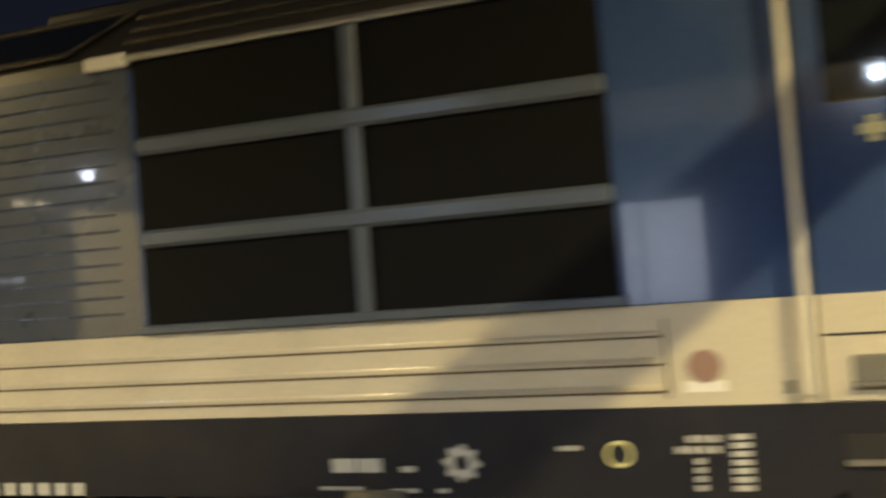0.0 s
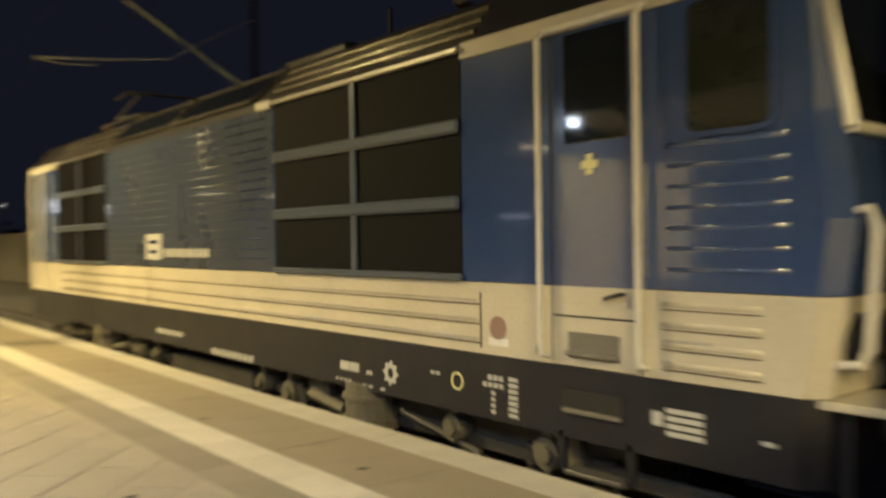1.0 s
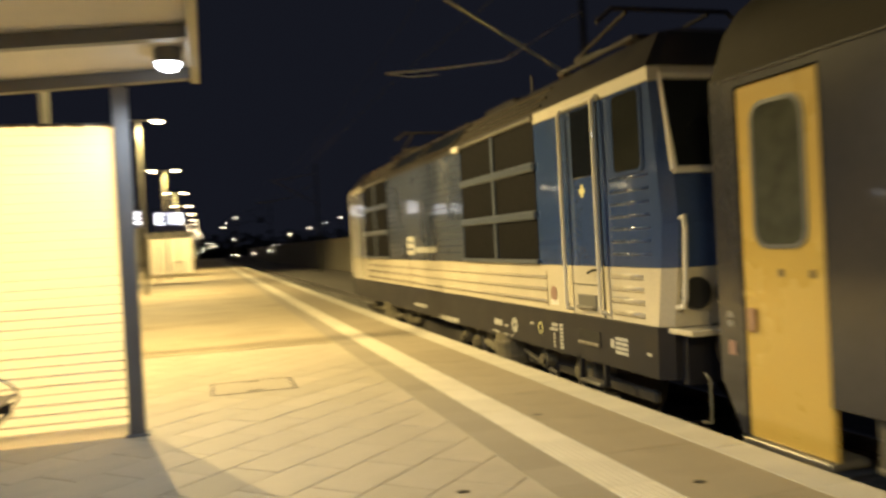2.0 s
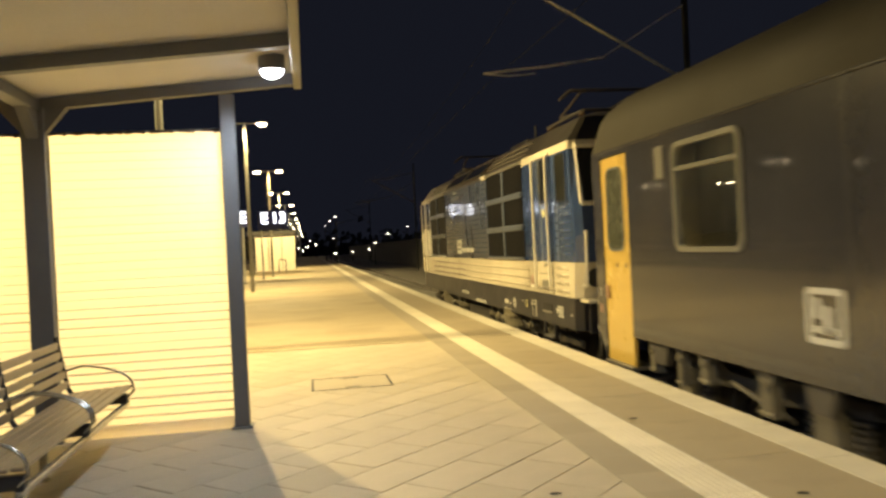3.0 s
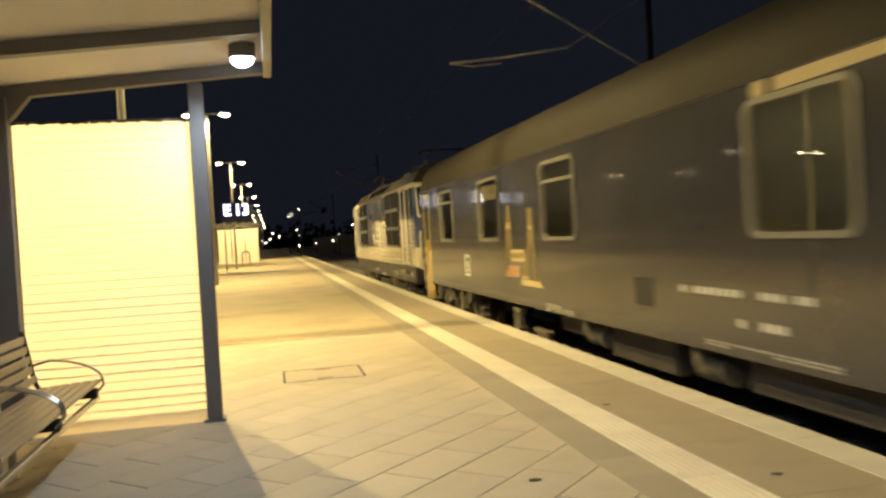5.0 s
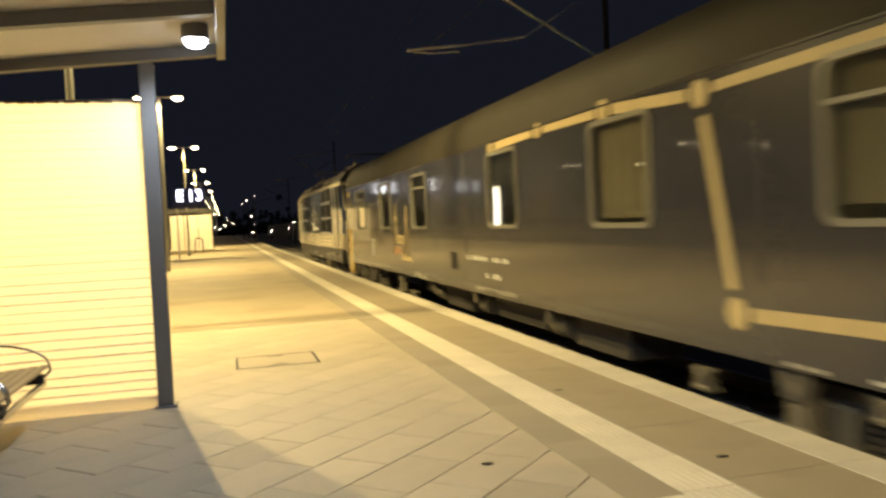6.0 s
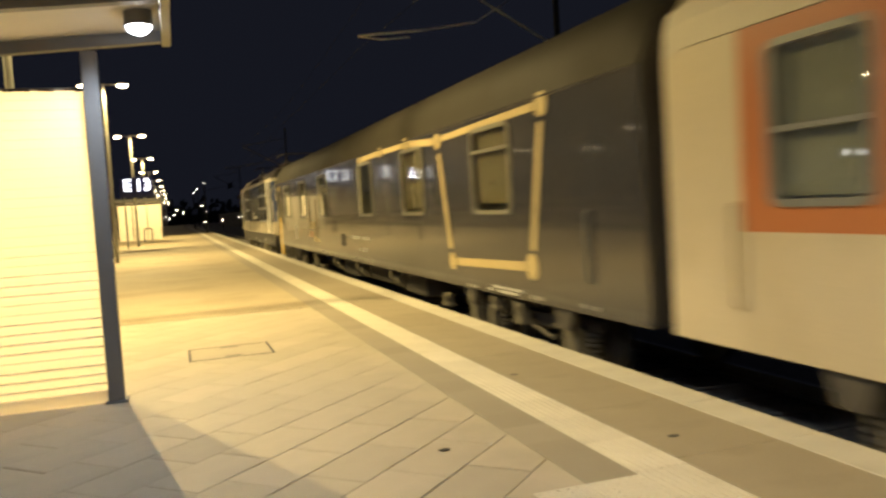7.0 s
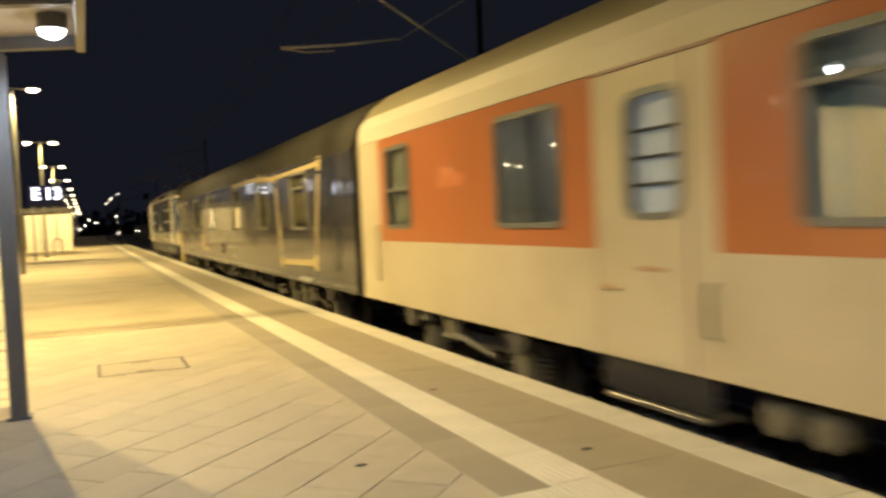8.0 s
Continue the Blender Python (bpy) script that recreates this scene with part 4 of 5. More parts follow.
        plate(w, rounded(y0, y1, 2.66, 3.39, 0.06), -W - 0.016, -W)
        part("side_window", w, M["cab_glass"], loco, "dark cab side window")
        w = bmesh.new()
        ring(w, rounded(y0 - 0.03, y1 + 0.03, 2.63, 3.42, 0.08), rounded(y0, y1, 2.66, 3.39, 0.06), -W, -W - 0.02)
        part("window_seal", w, M["blue"], loco)

    # windscreen at each end with a pale frame
    for sgn, yo in ((-1, R0), (1, F0)):
        def on_face(x, z):
            nose = 0.16 + (z - 2.15) * (-0.06 / 0.55) if z < 2.7 else 0.10 + (z - 2.7) * (-0.13 / 0.72)
            return Vector((x, yo + sgn * (nose + 0.012), z))
        corners = [(-1.36, 2.61), (1.36, 2.61), (1.38, 3.46), (-1.38, 3.46)]
        bm = bmesh.new()
        a = [bm.verts.new(on_face(*c)) for c in corners]
        b = [bm.verts.new(on_face(*c) - Vector((0, sgn * 0.03, 0))) for c in corners]
        bm.faces.new(a)
        bm.faces.new(b[::-1])
        for k in range(4):
            bm.faces.new((a[k], a[(k + 1) % 4], b[(k + 1) % 4], b[k]))
        part("windscreen", bm, M["dark_glass"], loco, "dark cab windscreen")
        pts = [on_face(*c) + Vector((0, sgn * 0.01, 0)) for c in corners]
        part("windscreen_frame", tube([*pts, pts[0]], 0.035), M["handrail"], loco, "pale windscreen frame")
        for x in (-1.0, 1.0):
            q = yo + sgn * 0.33
            part("front_handrail", tube([(x * 1.34, yo + sgn * 0.02, 2.17), (x * 1.34, q - sgn * 0.12, 2.20), (x * 1.36, q - sgn * 0.08, 2.10), (x * 1.36, q - sgn * 0.12, 1.50), (x * 1.36, q - sgn * 0.16, 1.42), (x * 1.34, yo, 1.40)], 0.024), M["handrail"], loco, "pale looped front handrail")
            for dx in (0.0, 0.34):
                bm = bmesh.new()
                cyl(bm, (x * (1.18 - dx), yo + sgn * 0.02, 1.53), (x * (1.18 - dx), yo + sgn * 0.12, 1.53), 0.14, seg=20)
                part("headlight", bm, M["rubber"], loco)
        for xa, xb in ((-1.4, -0.85), (0.85, 1.4)):
            part("front_step", boxes([(xa, xb, min(yo - sgn * 0.05, yo + sgn * 0.34), max(yo - sgn * 0.05, yo + sgn * 0.34), 1.175, 1.225)], 0.008), M["cream"], loco)
        part("buffer_beam", boxes([(-1.3, 1.3, min(yo, yo + sgn * 0.10), max(yo, yo + sgn * 0.10), 0.72, 1.17)], 0.01), M["frame_dark"], loco)
        part("brake_hose", tube([(-0.55, yo + sgn * 0.1, 0.95), (-0.55, yo + sgn * 0.3, 0.7), (-0.5, yo + sgn * 0.25, 0.4)], 0.025), M["rubber"], loco)
        part("shunter_grip", tube([(-1.25, yo + sgn * 0.22, 0.42), (-1.25, yo + sgn * 0.34, 0.44), (-1.25, yo + sgn * 0.35, 0.80), (-1.25, yo + sgn * 0.28, 0.85)], 0.012), M["alu"], loco)

    # sloping roof windows between the grilles
    for y0, y1 in ((3.62, 5.85), (6.02, 8.30)):
        bm = bmesh.new()
        q = [(-1.43, y0, 3.585), (-1.43, y1, 3.585), (-1.20, y1 - 0.40, 3.885), (-1.20, y0 - 0.40, 3.885)]
        up = Vector((-0.016, 0, 0.012))
        a = [bm.verts.new(Vector(v)) for v in q]
        b = [bm.verts.new(Vector(v) + up) for v in q]
        bm.faces.new(a)
        bm.faces.new(b)
        for j in range(4):
            bm.faces.new((a[j], a[(j + 1) % 4], b[(j + 1) % 4], b[j]))
        part("roof_window", bm, M["dark_glass"], loco, "dark sloping roof window")
        part("roof_window_frame", tube([Vector(v) + up for v in (*q, q[0])], 0.02), M["roof_grey"], loco)

    # raised seams along the roof slope above the grilles
    for y0, y1 in ((0.1, 3.2), (8.4, 11.2)):
        for f in (0.22, 0.48, 0.76):
            part("roof_seam", tube([(-1.452 + 0.29 * f, y0, 3.545 + 0.39 * f), (-1.452 + 0.29 * f, y1, 3.545 + 0.39 * f)], 0.02, 10), M["roof_rib"], loco)

    # roof gear: folded pantographs, insulators, boxes
    part("roof_walk", boxes([(-0.75, 0.75, -1.2, 11.6, 4.02, 4.05)], 0.01), M["roof_grey"], loco)
    for yc in (0.2, 10.2):
        pan = part("pantograph", tube([(-0.62, yc - 1.0, 4.24), (-0.62, yc + 1.0, 4.24), (0.62, yc + 1.0, 4.24), (0.62, yc - 1.0, 4.24), (-0.62, yc - 1.0, 4.24)], 0.03), M["bogie"], loco, "folded pantograph")
        for x in (-0.6, 0.6):
            for dy in (-0.9, 0.9):
                bm = bmesh.new()
                for k in range(4):
                    cyl(bm, (x, yc + dy, 4.02 + 0.052 * k), (x, yc + dy, 4.05 + 0.052 * k), 0.08, 0.05, 12)
                part("insulator", bm, M["rust"], pan)
            part("lower_arm", tube([(x * 0.8, yc - 0.9, 4.26), (x * 0.6, yc + 1.0, 4.42)], 0.03), M["bogie"], pan)
            part("upper_arm", tube([(x * 0.6, yc + 1.0, 4.44), (x * 0.9, yc - 0.7, 4.60)], 0.022), M["bogie"], pan)
        part("contact_strip", tube([(-0.95, yc - 0.75, 4.46), (-0.75, yc - 0.75, 4.62), (0.75, yc - 0.75, 4.62), (0.95, yc - 0.75, 4.46)], 0.028), M["bogie"], pan)
    part("roof_box", boxes([(-0.5, 0.5, 3.2, 4.6, 4.03, 4.30)], 0.03), M["roof_grey"], loco)
    part("roof_box", boxes([(-0.45, 0.45, 6.2, 7.4, 4.03, 4.22)], 0.03), M["roof_grey"], loco)
    part("busbar", tube([(0.2, 1.4, 4.35), (0.2, 4.0, 4.42), (0.2, 8.6, 4.4)], 0.018), M["metal"], loco)
    part("antenna", tube([(-0.55, 2.3, 4.0), (-0.55, 2.3, 4.45)], 0.02), M["rubber"], loco)

    # bogies and gear below
    for yc in (1.0, 9.4):
        bogie(loco, yc, 3.2, 0.62, 1.14)
    part("battery_box", boxes([(-1.30, -0.6, 4.0, 6.4, 0.30, 0.62)], 0.03), M["bogie"], loco)
    for y in (-0.5, 2.9, 7.6, 11.3):
        part("sand_pipe", tube([(-1.32, y, 0.62), (-1.28, y, 0.35), (-1.05, y + 0.15, 0.18)], 0.03), M["metal"], loco)

    # springs, dampers and castings that show below the skirt
    for sgn, yc in ((1, 0.0), (-1, 10.6)):
        at = lambda u: yc + sgn * u
        bm = bmesh.new()
        cyl(bm, (-1.26, at(1.66), 0.40), (-1.26, at(1.66), 0.80), 0.27, seg=20)
        cyl(bm, (-1.26, at(1.66), 0.66), (-1.26, at(1.66), 0.70), 0.30, seg=20)
        cyl(bm, (-1.26, at(1.66), 0.46), (-1.26, at(1.66), 0.50), 0.30, seg=20)
        part("spring_pot", bm, M["casting"], loco, "pale grimy suspension pot")
        for u, z, r in ((0.50, 0.575, 0.11), (-0.51, 0.56, 0.12), (3.13, 0.50, 0.13), (3.74, 0.53, 0.10)):
            bm = bmesh.new()
            cyl(bm, (-1.34, at(u), z), (-1.10, at(u), z), r, seg=14)
            cyl(bm, (-1.38, at(u), z), (-1.33, at(u), z), r * 0.55, seg=12)
            box(bm, -1.32, -1.12, at(u) - 0.05, at(u) + 0.05, z + r * 0.7, 0.78, 0.012)
            part("axle_end", bm, M["casting"], loco, "pale grimy round axle end")
        part("yaw_damper", tube([(-1.33, at(2.65), 0.56), (-1.33, at(2.05), 0.48)], 0.055), M["casting"], loco, "pale slanting damper")
        part("cross_tie", boxes([(-1.22, -1.14, min(at(-1.9), at(3.9)), max(at(-1.9), at(3.9)), 0.42, 0.54)], 0.02), M["bogie"], loco)
    for y in (-1.33, -0.77):
        part("step_strap", boxes([(-W + 0.0, -W + 0.05, y - 0.025, y + 0.025, 0.53, 0.80)], 0.005), M["frame_dark"], loco)

    # markings
    bm = bmesh.new()
    cyl(bm, (-W - 0.006, -0.18, 1.43), (-W - 0.001, -0.18, 1.43), 0.085, seg=20)
    part("round_plate", bm, M["red_mark"], loco, "dull red round plate")
    part("plate_ground", boxes([(-W - 0.0012, -W, -0.28, -0.08, 1.30, 1.55)]), M["white"], loco)
    bars(loco, -0.56, -0.60, 1.28, 1.38, -W, 1, 1, M["rubber"], fill=0.8)
    lg = part("emblem", boxes([(-W - 0.012, -W, 6.22, 6.78, 1.86, 2.20)], 0.01), M["writing"], loco, "white company emblem")
    bars(loco, 6.10, 4.70, 1.90, 2.06, -W - 0.010, 1, 12, M["writing"])
    part("emblem_cut", boxes([(-W - 0.015, -W, 6.36, 6.66, 1.94, 1.99), (-W - 0.015, -W, 6.36, 6.66, 2.07, 2.12)]), M["blue"], lg)
    bars(loco, 4.85, 3.62, 0.76, 0.88, -W, 1, 9, M["writing"])
    bars(loco, 6.45, 5.55, 0.88, 0.98, -W, 1, 6, M["writing"])
    bars(loco, 1.92, 1.60, 0.90, 1.02, -W, 1, 2, M["writing"], fill=0.9)
    bars(loco, 2.0, 1.72, 0.80, 0.83, -W, 1, 4, M["writing"])
    bars(loco, 1.50, 1.38, 0.90, 0.95, -W, 1, 1, M["writing"])
    bars(loco, 1.56, 1.20, 0.785, 0.82, -W, 1, 4, M["writing"])
    bm = bmesh.new()
    teeth = [(0.105 if k % 4 < 2 else 0.08, math.tau * k / 32) for k in range(32)]
    ring(bm, [(1.14 + r * math.cos(a), 0.95 + r * math.sin(a)) for r, a in teeth], [(1.14 + 0.042 * math.cos(a), 0.95 + 0.042 * math.sin(a)) for r, a in teeth], -W, -W - 0.005)
    part("gear_mark", bm, M["writing"], loco)
    bars(loco, 0.60, 0.47, 1.01, 1.05, -W, 1, 2, M["writing"])
    bm = bmesh.new()
    ring(bm, [(0.28 + 0.07 * math.cos(a * math.tau / 16), 0.99 + 0.07 * math.sin(a * math.tau / 16)) for a in range(16)], [(0.28 + 0.055 * math.cos(a * math.tau / 16), 0.99 + 0.055 * math.sin(a * math.tau / 16)) for a in range(16)], -W, -W - 0.005)
    part("round_mark", bm, M["yellow_mark"], loco)
    bars(loco, -0.01, -0.24, 0.99, 1.10, -W, 2, 4, M["writing"])
    bars(loco, -0.28, -0.38, 0.80, 1.10, -W, 7, 1, M["writing"], fill=0.9)
    bars(loco, -0.10, -0.16, 0.80, 0.98, -W, 4, 1, M["writing"])
    bars(loco, -1.50, -1.58, 0.95, 1.08, -W, 1, 1, M["writing"], fill=0.9)
    bars(loco, -1.60, -1.86, 0.90, 1.08, -W, 4, 1, M["writing"], fill=0.95)
    bars(loco, -2.20, -2.31, 0.95, 0.99, -W, 1, 1, M["writing"])
    bars(loco, -1.60, -1.92, 1.43, 1.49, -W - 0.002, 1, 6, M["writing_dim"])
    return loco


# ---- coaches ----
ROOF = [(-1.41, 3.22), (-1.40, 3.42), (-1.34, 3.61), (-1.22, 3.78), (-1.02, 3.93), (-0.75, 4.05), (-0.4, 4.13), (0, 4.16)]
ROOF = ROOF + [(-x, z) for x, z in ROOF[-2::-1]]


def coach_shell(v, front, rear, roof_mat, end_mat):
    """Roof, ends, floor and the far side of a coach."""
    bm = bmesh.new()
    cuts = [(front - 0.0, 0.90), (front - 0.12, 0.97), (front - 0.4, 1.0), (rear + 0.4, 1.0), (rear + 0.12, 0.97), (rear, 0.90)]
    rows = [[bm.verts.new((x * (1 if z < 3.3 else 0.5 + 0.5 * k), y, 3.22 + (z - 3.22) * k)) for x, z in ROOF] for y, k in cuts]
    for a, b in zip(rows, rows[1:]):
        for i in range(len(a) - 1):
            bm.faces.new((a[i], a[i + 1], b[i + 1], b[i]))
    part("roof", bm, roof_mat, v, smooth=True)
    for y, s, nm in ((front, -1, "end_wall"), (rear, 1, "end_wall")):
        bm = bmesh.new()
        a = [bm.verts.new((x * (1 if z < 3.3 else 0.95), y + 0.005 * s, 3.22 + (z - 3.22) * 0.90)) for x, z in ROOF]
        a += [bm.verts.new((1.41, y + 0.005 * s, 0.88)), bm.verts.new((-1.41, y + 0.005 * s, 0.88))]
        bm.faces.new(a)
        part(nm, bm, end_mat, v)
        g = part("gangway", boxes([(-0.75, 0.75, min(y, y - 0.33 * s), max(y, y - 0.33 * s), 1.05, 3.35)], 0.06), M["rubber"], v, "black rubber gangway bellows")
    part("far_side", boxes([(1.36, 1.41, rear + 0.01, front - 0.01, 0.88, 3.21)]), end_mat, v)
    part("floor_plate", boxes([(-1.35, 1.35, rear + 0.02, front - 0.02, 0.90, 1.10)]), M["bogie"], v)


def under_gear(v, front, rear):
    for yc in (front - 3.3, rear + 3.3):
        bogie(v, yc, 2.5, 0.46, 1.02)
        for sg in (-1, 1):
            bm = bmesh.new()
            plate(bm, [(yc + sg * 1.25, 0.90), (yc + sg * 1.7, 0.90), (yc + sg * 1.6, 0.62), (yc + sg * 1.35, 0.62)], -1.36, -1.28)
            part("bracket", bm, M["bogie"], v)
    mid = (front + rear) / 2
    for a, b, z in ((-5.6, -4.2, 0.42), (-3.2, -1.2, 0.48), (0.2, 1.9, 0.40), (2.8, 3.7, 0.55)):
        part("equipment_box", boxes([(-1.12, -0.4, mid + a, mid + b, z, 0.90)], 0.02), M["bogie"], v, "dark underfloor equipment box")
    for y in (mid - 3.8, mid - 0.6, mid + 2.3):
        bm = bmesh.new()
        cyl(bm, (-1.05, y - 0.25, 0.62), (-1.05, y + 0.25, 0.62), 0.16, seg=16)
        part("air_tank", bm, M["axle_box"], v, "small pale air tank")
        part("hanger", boxes([(-1.33, -1.28, y - 0.05, y + 0.05, 0.66, 0.90)], 0.006), M["axle_box"], v)
    for y, s in ((front, 1), (rear, -1)):
        for x in (-0.88, 0.88):
            buffer(v, x, y, 1.05, s * 0.8)


def hanger(v, y0, y1, z0, z1):
    """A grimy cast bracket under the floor: tapered web, foot flange and a bolt head."""
    m, w = (y0 + y1) / 2, (y1 - y0) / 2
    bm = bmesh.new()
    plate(bm, [(m - w, z1), (m + w, z1), (m + w * 0.6, z1 - 0.35 * (z1 - z0)), (m + w * 0.7, z0), (m - w * 0.7, z0), (m - w * 0.6, z1 - 0.35 * (z1 - z0))], -1.34, -1.24)
    box(bm, -1.36, -1.2, m - w * 0.85, m + w * 0.85, z0, z0 + 0.05, 0.012)
    cyl(bm, (-1.365, m, z1 - 0.3 * (z1 - z0)), (-1.335, m, z1 - 0.3 * (z1 - z0)), min(0.05, w * 0.4), seg=8)
    part("hanger_bracket", bm, M["axle_box"], v, "pale grimy cast bracket")


def coach_window(v, y0, y1, z0, z1, frame_mat, r=0.10, split=0, curtain="none", wall="interior", low=0.22):
    """A window with rounded frame, pane, blind or curtains, and the space behind."""
    w = bmesh.new()
    ring(w, rounded(y0 - 0.04, y1 + 0.04, z0 - 0.04, z1 + 0.04, r + 0.035), rounded(y0 + 0.012, y1 - 0.012, z0 + 0.012, z1 - 0.012, r), -1.36, -1.43)
    f = part("window", w, frame_mat, v)
    bm = bmesh.new()
    plate(bm, rounded(y0, y1, z0, z1, r), -1.395, -1.385)
    pane = part("pane", bm, M["pane"], f)
    pane.visible_shadow = False
    if split:
        part("transom", boxes([(-1.425, -1.375, y0 + 0.01, y1 - 0.01, split - 0.022, split + 0.022)], 0.006), frame_mat, f)
    if wall:
        d = -0.85
        bm = bmesh.new()
        for q in (((d, y0 - 0.3, z0 - 0.3), (d, y1 + 0.3, z0 - 0.3), (d, y1 + 0.3, z1 + 0.15), (d, y0 - 0.3, z1 + 0.15)),
                  ((d, y0 - 0.3, z0 - 0.3), (d, y0 - 0.3, z1 + 0.15), (-1.355, y0 - 0.3, z1 + 0.15), (-1.355, y0 - 0.3, z0 - 0.3)),
                  ((d, y1 + 0.3, z0 - 0.3), (-1.355, y1 + 0.3, z0 - 0.3), (-1.355, y1 + 0.3, z1 + 0.15), (d, y1 + 0.3, z1 + 0.15)),
                  ((d, y0 - 0.3, z1 + 0.15), (d, y1 + 0.3, z1 + 0.15), (-1.355, y1 + 0.3, z1 + 0.15), (-1.355, y0 - 0.3, z1 + 0.15)),
                  ((d, y0 - 0.3, z0 - 0.3), (-1.355, y0 - 0.3, z0 - 0.3), (-1.355, y1 + 0.3, z0 - 0.3), (d, y1 + 0.3, z0 - 0.3))):
            bm.faces.new([bm.verts.new(p) for p in q])
        part("compartment", bm, M[wall], f)
        # added glow hidden above the window, to lighten the space behind the pane
        part("fill_strip", boxes([(-1.33, -1.13, y0 + 0.1, y1 - 0.1, z1 + 0.12, z1 + 0.14)]), M["compartment_fill"], f, "glowing strip added out of sight to lighten the window")
    if curtain in ("sides", "blind"):
        bm = bmesh.new()
        spans = ((y0, y0 + 0.28 * (y1 - y0)), (y1 - 0.28 * (y1 - y0), y1)) if curtain == "sides" else ((y0, y1),)
        for a, b in spans:
            n = 14
            zb = z0 if curtain == "sides" else z0 + low * (z1 - z0)
            vs = [(bm.verts.new((-1.34 + 0.018 * math.sin(k * 2.1), a + (b - a) * k / n, zb)), bm.verts.new((-1.34 + 0.018 * math.sin(k * 2.1), a + (b - a) * k / n, z1))) for k in range(n + 1)]
            for p, q in zip(vs, vs[1:]):
                bm.faces.new((p[0], q[0], q[1], p[1]))
        part("curtain", bm, M["blind"] if not wall else M["blind_pale"] if curtain == "blind" else M["curtain"], f)
    return f


def dark_coach():
    v = thing("sleeping_car", "dark grey sleeping car with yellow door and gold constellation", "railway coach", pose(TRACK, 0, RAIL), group="coaches")
    front, rear = -3.25, -30.0
    wins = [(-7.06, -5.76, 2.79, "none", 0), (-10.74, -9.40, 0, "blind", 0.66), (-14.40, -13.10, 2.77, "none", 0), (-19.68, -18.42, 0, "none", 0), (-23.34, -22.06, 0, "blind", 0.06), (-27.0, -25.70, 2.75, "blind", 0.10)]
    door = (-4.43, -3.55)
    holes = [(a, b, 1.955, 3.03) for a, b, *_ in wins] + [(door[0], door[1], 0.8, 3.14)]
    bm = bmesh.new()
    wall_holes(bm, rear, front, 0.87, 3.22, holes, -1.41, -1.36)
    part("side_wall", bm, M["coach_dark"], v, "dark grey painted side")
    coach_shell(v, front, rear, M["coach_roof"], M["coach_dark"])
    part("rain_strip", boxes([(-1.425, -1.405, rear + 0.1, front - 0.1, 3.20, 3.225)], 0.004), M["coach_dark"], v)
    for a, b, split, cur, low in wins:
        coach_window(v, a, b, 1.955, 3.03, M["alu"], split=split, curtain=cur, wall=None, low=low)
    part("corridor_wall", boxes([(-0.60, -0.56, rear + 0.3, front - 1.4, 1.1, 3.2)]), M["interior"], v)
    part("corridor_end", boxes([(-1.35, -0.605, front - 1.44, front - 1.40, 1.1, 3.2)]), M["interior"], v)
    # added glowing strip, out of sight, that lightens the dark windows
    part("fill_strip", boxes([(-1.05, -0.95, rear + 0.6, front - 1.6, 3.15, 3.17)]), M["corridor_fill"], v, "unseen glowing strip added to brighten the corridor windows")
    for y, w in ((-8.41, 0.06), (-12.46, 0.07), (-16.45, 0.13)):
        part("lit_doorway", boxes([(-0.62, -0.605, y - w, y + w, 1.70, 2.62)]), M["lit_strip"], v, "lit doorway gap behind the windows")
    dr = part("door", boxes([(-1.40, -1.35, door[0] + 0.01, door[1] - 0.01, 0.50, 3.13)], 0.012), M["coach_yellow"], v, "plain yellow entrance door")
    w = bmesh.new()
    ring(w, rounded(-4.28, -3.72, 1.92, 2.99, 0.14), rounded(-4.25, -3.75, 1.95, 2.96, 0.12), -1.39, -1.412)
    part("window_seal", w, M["alu_dark"], dr)
    w = bmesh.new()
    plate(w, rounded(-4.255, -3.745, 1.945, 2.965, 0.12), -1.406, -1.4005)
    part("door_pane", w, M["door_pane"], dr, "greenish grey door pane")
    part("door_handle", boxes([(-1.43, -1.40, -3.70, -3.61, 1.30, 1.48)], 0.01), M["pink_plate"], dr)
    for y in (-3.99, -4.30):
        part("lock", boxes([(-1.41, -1.40, y - 0.026, y + 0.026, 1.72, 1.775)], 0.006), M["gold_dark"], dr)
    part("door_step", boxes([(-1.45, -1.1, door[0], door[1], 0.46, 0.50)], 0.006), M["metal"], v)
    bm = bmesh.new()
    plate(bm, [(-3.27, 0.868), (-3.54, 0.868), (-3.54, 0.50), (-3.49, 0.50)], -1.409, -1.36)
    part("corner_plate", bm, M["coach_dark"], v)
    bars(v, -3.36, -3.43, 1.32, 1.46, -1.411, 2, 2, M["writing_dim"])
    part("end_label", boxes([(-1.415, -1.41, -3.44, -3.36, 1.10, 1.21)]), M["red_mark"], v)
    part("route_plate", boxes([(-1.418, -1.41, -5.48, -5.28, 2.72, 3.08)]), M["alu"], v)
    # white pictogram plate
    w = bmesh.new()
    ring(w, rounded(-8.44, -7.98, 1.20, 1.64, 0.05), rounded(-8.39, -8.03, 1.25, 1.59, 0.03), -1.409, -1.416)
    pic = part("pictogram", w, M["writing"], v, "white framed pictogram")
    part("pictogram_bar", boxes([(-1.416, -1.409, -8.28, -8.20, 1.28, 1.50), (-1.416, -1.409, -8.35, -8.07, 1.29, 1.34), (-1.416, -1.409, -8.15, -8.08, 1.40, 1.56)]), M["writing"], pic)
    # gold landmark silhouettes
    def flat(outlines, name, material, parent=v, label="", x=-1.417):
        bm = bmesh.new()
        for pts in outlines:
            plate(bm, pts, x, -1.409)
        return part(name, bm, material, parent, label)
